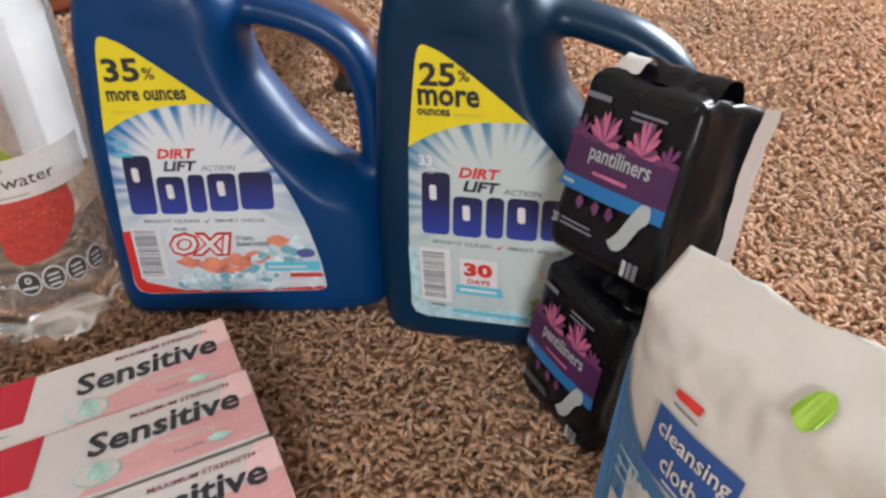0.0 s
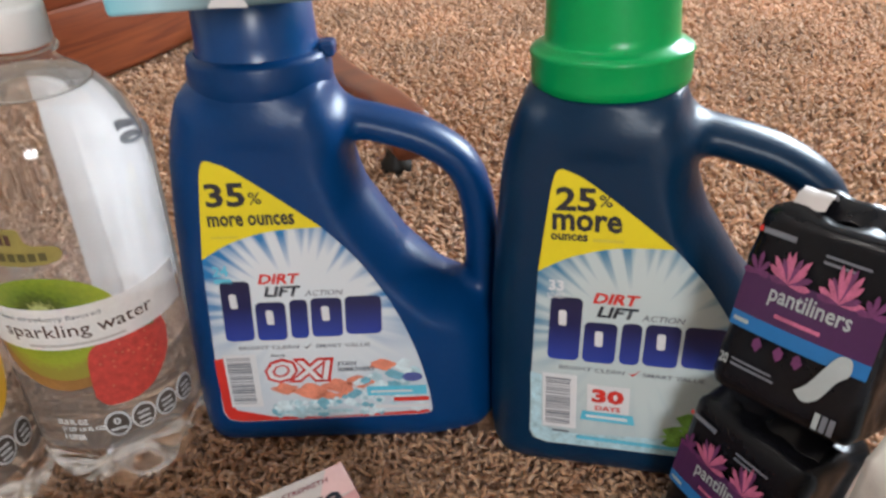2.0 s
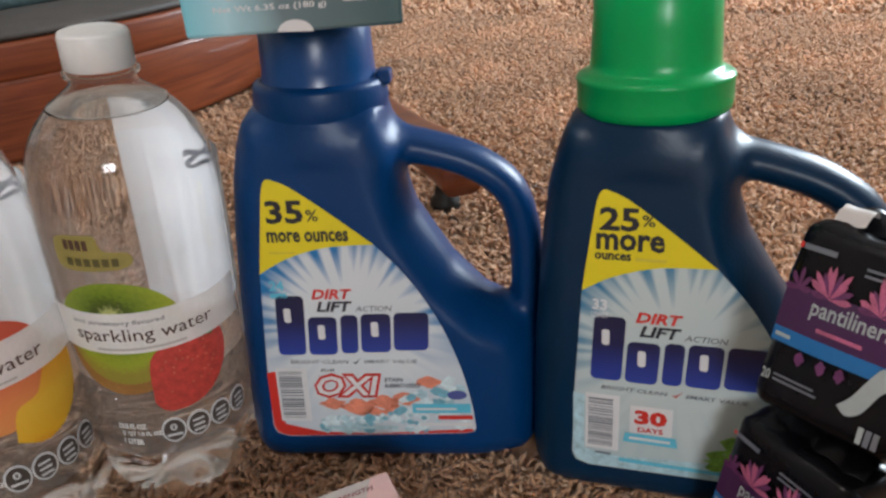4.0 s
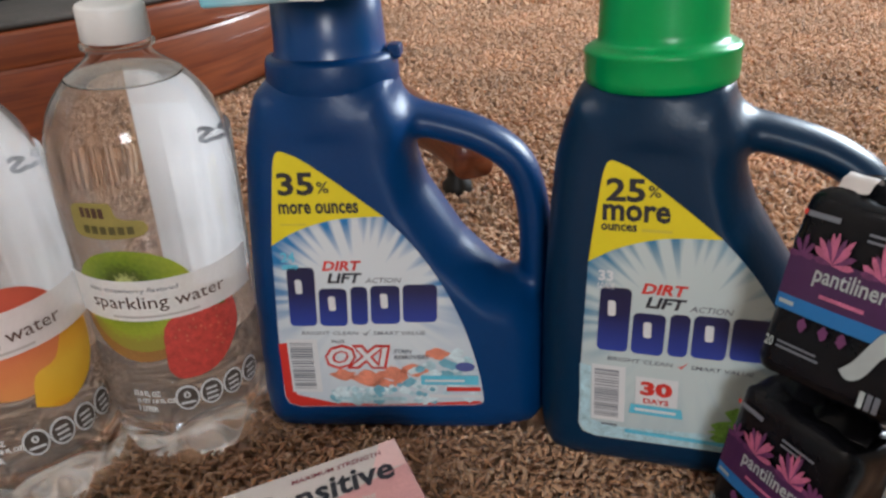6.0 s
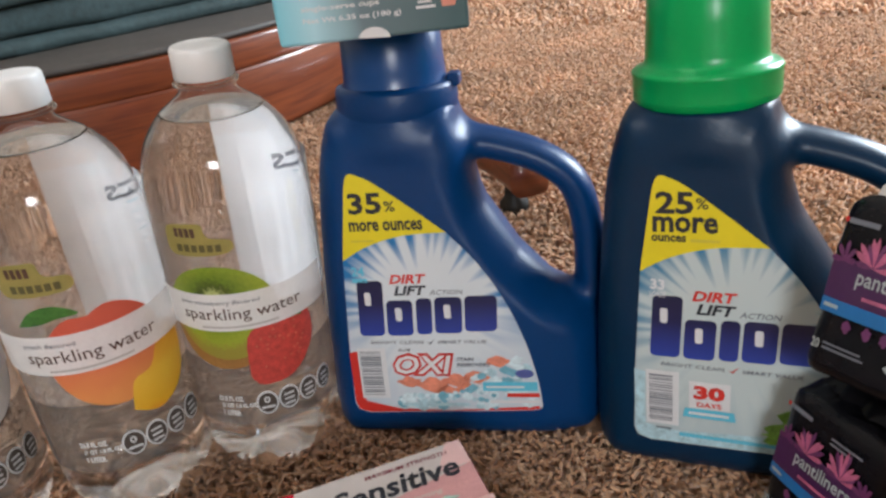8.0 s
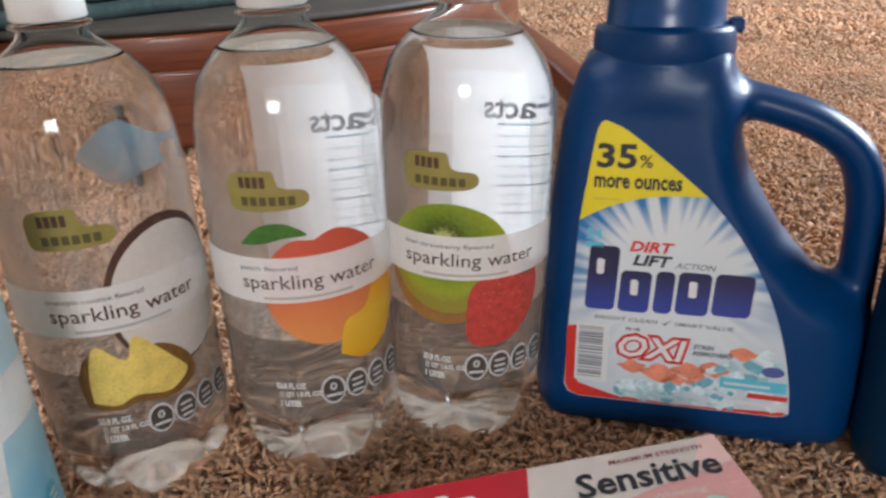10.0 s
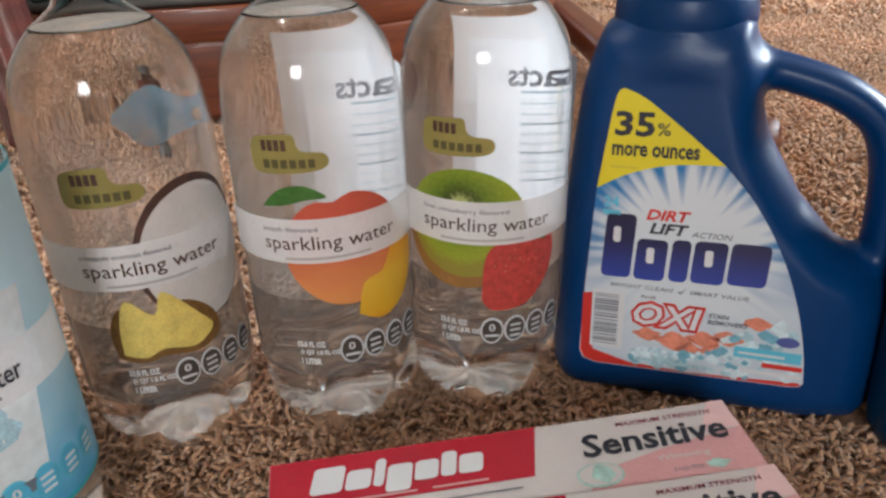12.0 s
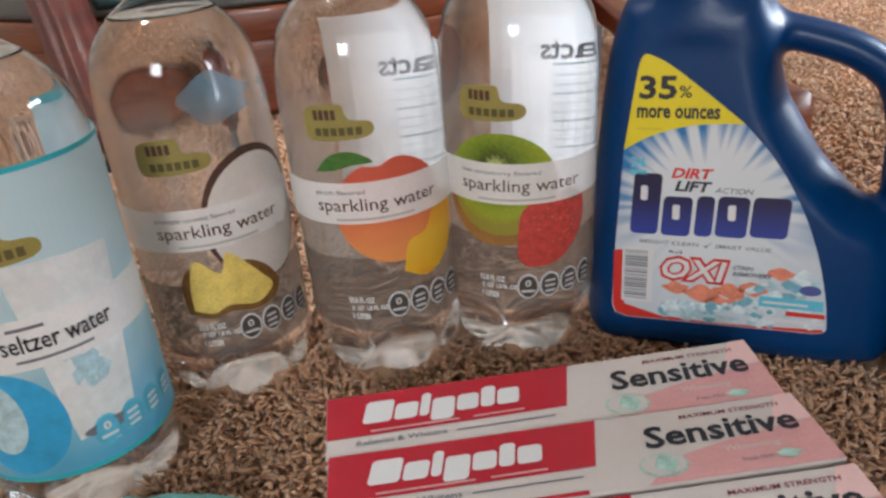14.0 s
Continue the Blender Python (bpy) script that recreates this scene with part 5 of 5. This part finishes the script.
def wipes_pouch():
    p = empty("wipes_pouch", basis((0.1245, 0.2600, FLOOR + 0.0005), (0.651, -0.759, 0.0), (0.0909, 0.0779, 0.9927)))
    tagged(p, "white pouch of cleansing cloths with blue label, standing on the carpet", "pouch")
    U0, W, H, TOP = -0.014, 0.102, 0.120, 0.024
    nu, nv = 40, 56

    def front(u, v):
        """The puffed front up to the fold, then the flap that slopes back to the ridge."""
        f = (u - U0) / W
        fx = (f - 0.5) * 2
        y = -0.010 * max(0, 1 - fx * fx) * math.sin(min(1, max(0.02, v / H)) * math.pi) ** 0.7
        z = v
        if v > H:
            y, z = (v - H) * 0.66, H + (v - H) * 0.75
        z += 0.009 * (f - 0.3) * min(1, max(0, v / H)) ** 3
        k = Vector((u * 40, v * 40, 2.0))
        wrinkle = 0.0034 * noise.noise(k) + 0.0012 * noise.noise(k * 3.1)
        return u, y + wrinkle * (1.0 if v > H - 0.02 else 0.12), z + (0.6 * wrinkle if v > H else 0)

    bm = bmesh.new()
    full = H + TOP
    grid = [[bm.verts.new(front(U0 + W * i / nu, full * j / nv)) for j in range(nv + 1)] for i in range(nu + 1)]
    back = []
    for i in range(nu + 1):
        a, b = grid[i][0].co, grid[i][nv].co
        fx = (i / nu - 0.5) * 2
        col = []
        for j in range(nv + 1):
            f = j / nv
            dep = 0.040 + 0.012 * max(0.0, 1 - fx ** 4) * math.sin(math.pi * f)
            col.append(grid[i][nv] if j == nv else bm.verts.new((a.x + (b.x - a.x) * f, max(a.y, -0.002) + dep * (1 - f ** 5) + (b.y + 0.002) * f ** 5, a.z + (b.z - a.z) * f)))
        back.append(col)
    for i in range(nu):
        for j in range(nv):
            bm.faces.new((grid[i][j], grid[i + 1][j], grid[i + 1][j + 1], grid[i][j + 1]))
            bm.faces.new((back[i][j], back[i][j + 1], back[i + 1][j + 1], back[i + 1][j]))
    for i in (0, nu):
        for j in range(nv):
            bm.faces.new(list(dict.fromkeys([grid[i][j], grid[i][j + 1], back[i][j + 1], back[i][j]])))
    for i in range(nu):
        bm.faces.new((grid[i + 1][0], grid[i][0], back[i][0], back[i + 1][0]))
    bmesh.ops.recalc_face_normals(bm, faces=bm.faces)
    part("pouch", bm, M_POUCH, p, "", True)

    def s(u, v, off):
        x, y, z = front(u, v - 0.011)
        return x, y - 0.0007 - off, z

    C = 0.004
    shape("blue_front", curve_points([(-0.0132, 0.016), (-0.0132, 0.100), (-0.008, 0.090), (0.008, 0.0775), (0.020, 0.073), (0.045, 0.070), (0.0845, 0.068), (0.0845, 0.016)], 4), s, L1, M_POUCH_BLUE, p, "blue curved front print", C)
    tag = shape("name_panel", bar(0.0115, 0.0745, 0.0515, 0.1020), s, L2, M_POUCH_NAVY, p, "deep blue name panel", C)
    text("name_line", "cleansing", (0.0150, 0.0900, 0.0490, 0.0990), s, L3, M_POUCH, tag, 0.015, cuts=C)
    text("name_line", "cloths", (0.0210, 0.0800, 0.0430, 0.0880), s, L3, M_POUCH, tag, 0.015, cuts=C)
    shape("small_writing", bar(0.024, 0.0765, 0.040, 0.0777), s, L3, M_POUCH, tag, "", C)
    shape("brand_bar", soft_bar(0.0160, 0.1088, 0.0285, 0.1118, 0.0012), s, L2, M_RED, p, "", C)
    shape("brand_line", bar(0.017, 0.1058, 0.0290, 0.1067), s, L2, M_GREY_INK, p, "", C)
    for i in range(3):
        shape("feature_writing", bar(-0.003, 0.066 - 0.0062 * i, 0.013 + 0.002 * i, 0.0675 - 0.0062 * i), s, L2, M_PALE, p, "", C)
    shape("count_writing", bar(-0.003, 0.034, 0.018, 0.043), s, L2, M_POUCH, p, "", C)
    shape("leaf_picture", curve_points([(0.047, 0.131), (0.050, 0.1405), (0.057, 0.1420), (0.0615, 0.137), (0.060, 0.129), (0.055, 0.1265), (0.047, 0.131)], 4)[:-1], lambda u, v, off: s(0.0580 + 0.72 * (u - 0.0545), 0.1345 + 0.72 * (v - 0.1345), off), 0.0028, M_LIME, p, "lime green leaf print", C)
    # folded ear of film at the far end
    bm = bmesh.new()
    X = U0 + W - 0.001
    for side in (0.0, 0.0016):
        g = [[bm.verts.new((X + 0.026 * a, 0.010 + 0.010 * b + side + 0.002 * noise.noise(Vector((a * 3, b * 3, 5))), 0.118 + 0.040 * b * (1 - 0.55 * a) + 0.004 * a)) for b in (0, 0.25, 0.5, 0.75, 1)] for a in (0, 0.25, 0.5, 0.75, 1)]
        for i in range(4):
            for j in range(4):
                bm.faces.new((g[i][j], g[i + 1][j], g[i + 1][j + 1], g[i][j + 1]))
    part("folded_ear", bm, M_POUCH, p, "folded ear of white film", True)


wipes_pouch()


def mint_pack():
    p = empty("mint_pack", basis((-0.268, 0.070, FLOOR), (0.88, 0.47, 0.0), (0, 0, 1)))
    tagged(p, "mint green wrapped pack lying on the carpet", "pack")
    soft_pack(0.06, 0.05, 0.022, 0.001, 0.003, 9, M_MINT_PACK, "wrapper", p)


mint_pack()


# ---- ceiling lamp ----
def ceiling_lamp():
    c = empty("ceiling_lamp", pose(-0.9, -0.2, 2.5))
    tagged(c, "ceiling lamp with three frosted bulbs", "lamp")
    lathe("plate", [(0.0, -0.03), (0.09, -0.028), (0.10, -0.01), (0.10, 0.0), (0.0, 0.0)], M_CAP_WHITE, c, n=32)
    glow, t, b = nodes_of("lamp_glow")
    b.inputs["Emission Color"].default_value, b.inputs["Emission Strength"].default_value = (1.0, 0.92, 0.83, 1), 140
    for i in range(3):
        a = 2 * math.pi * i / 3
        lathe("bulb", [(0.0, -0.14), (0.03, -0.13), (0.042, -0.10), (0.036, -0.07), (0.018, -0.04), (0.015, -0.03)], glow, c, "glowing frosted bulb", n=20, centre=(0.12 * math.cos(a), 0.12 * math.sin(a)))
        bm = rounded_box(0.14, 0.02, 0.015, 0.003)
        o = part("arm", bm, M_CAP_WHITE, c)
        o.matrix_local = pose(0.065 * math.cos(a), 0.065 * math.sin(a), -0.028, 0, 0, math.degrees(a))


ceiling_lamp()
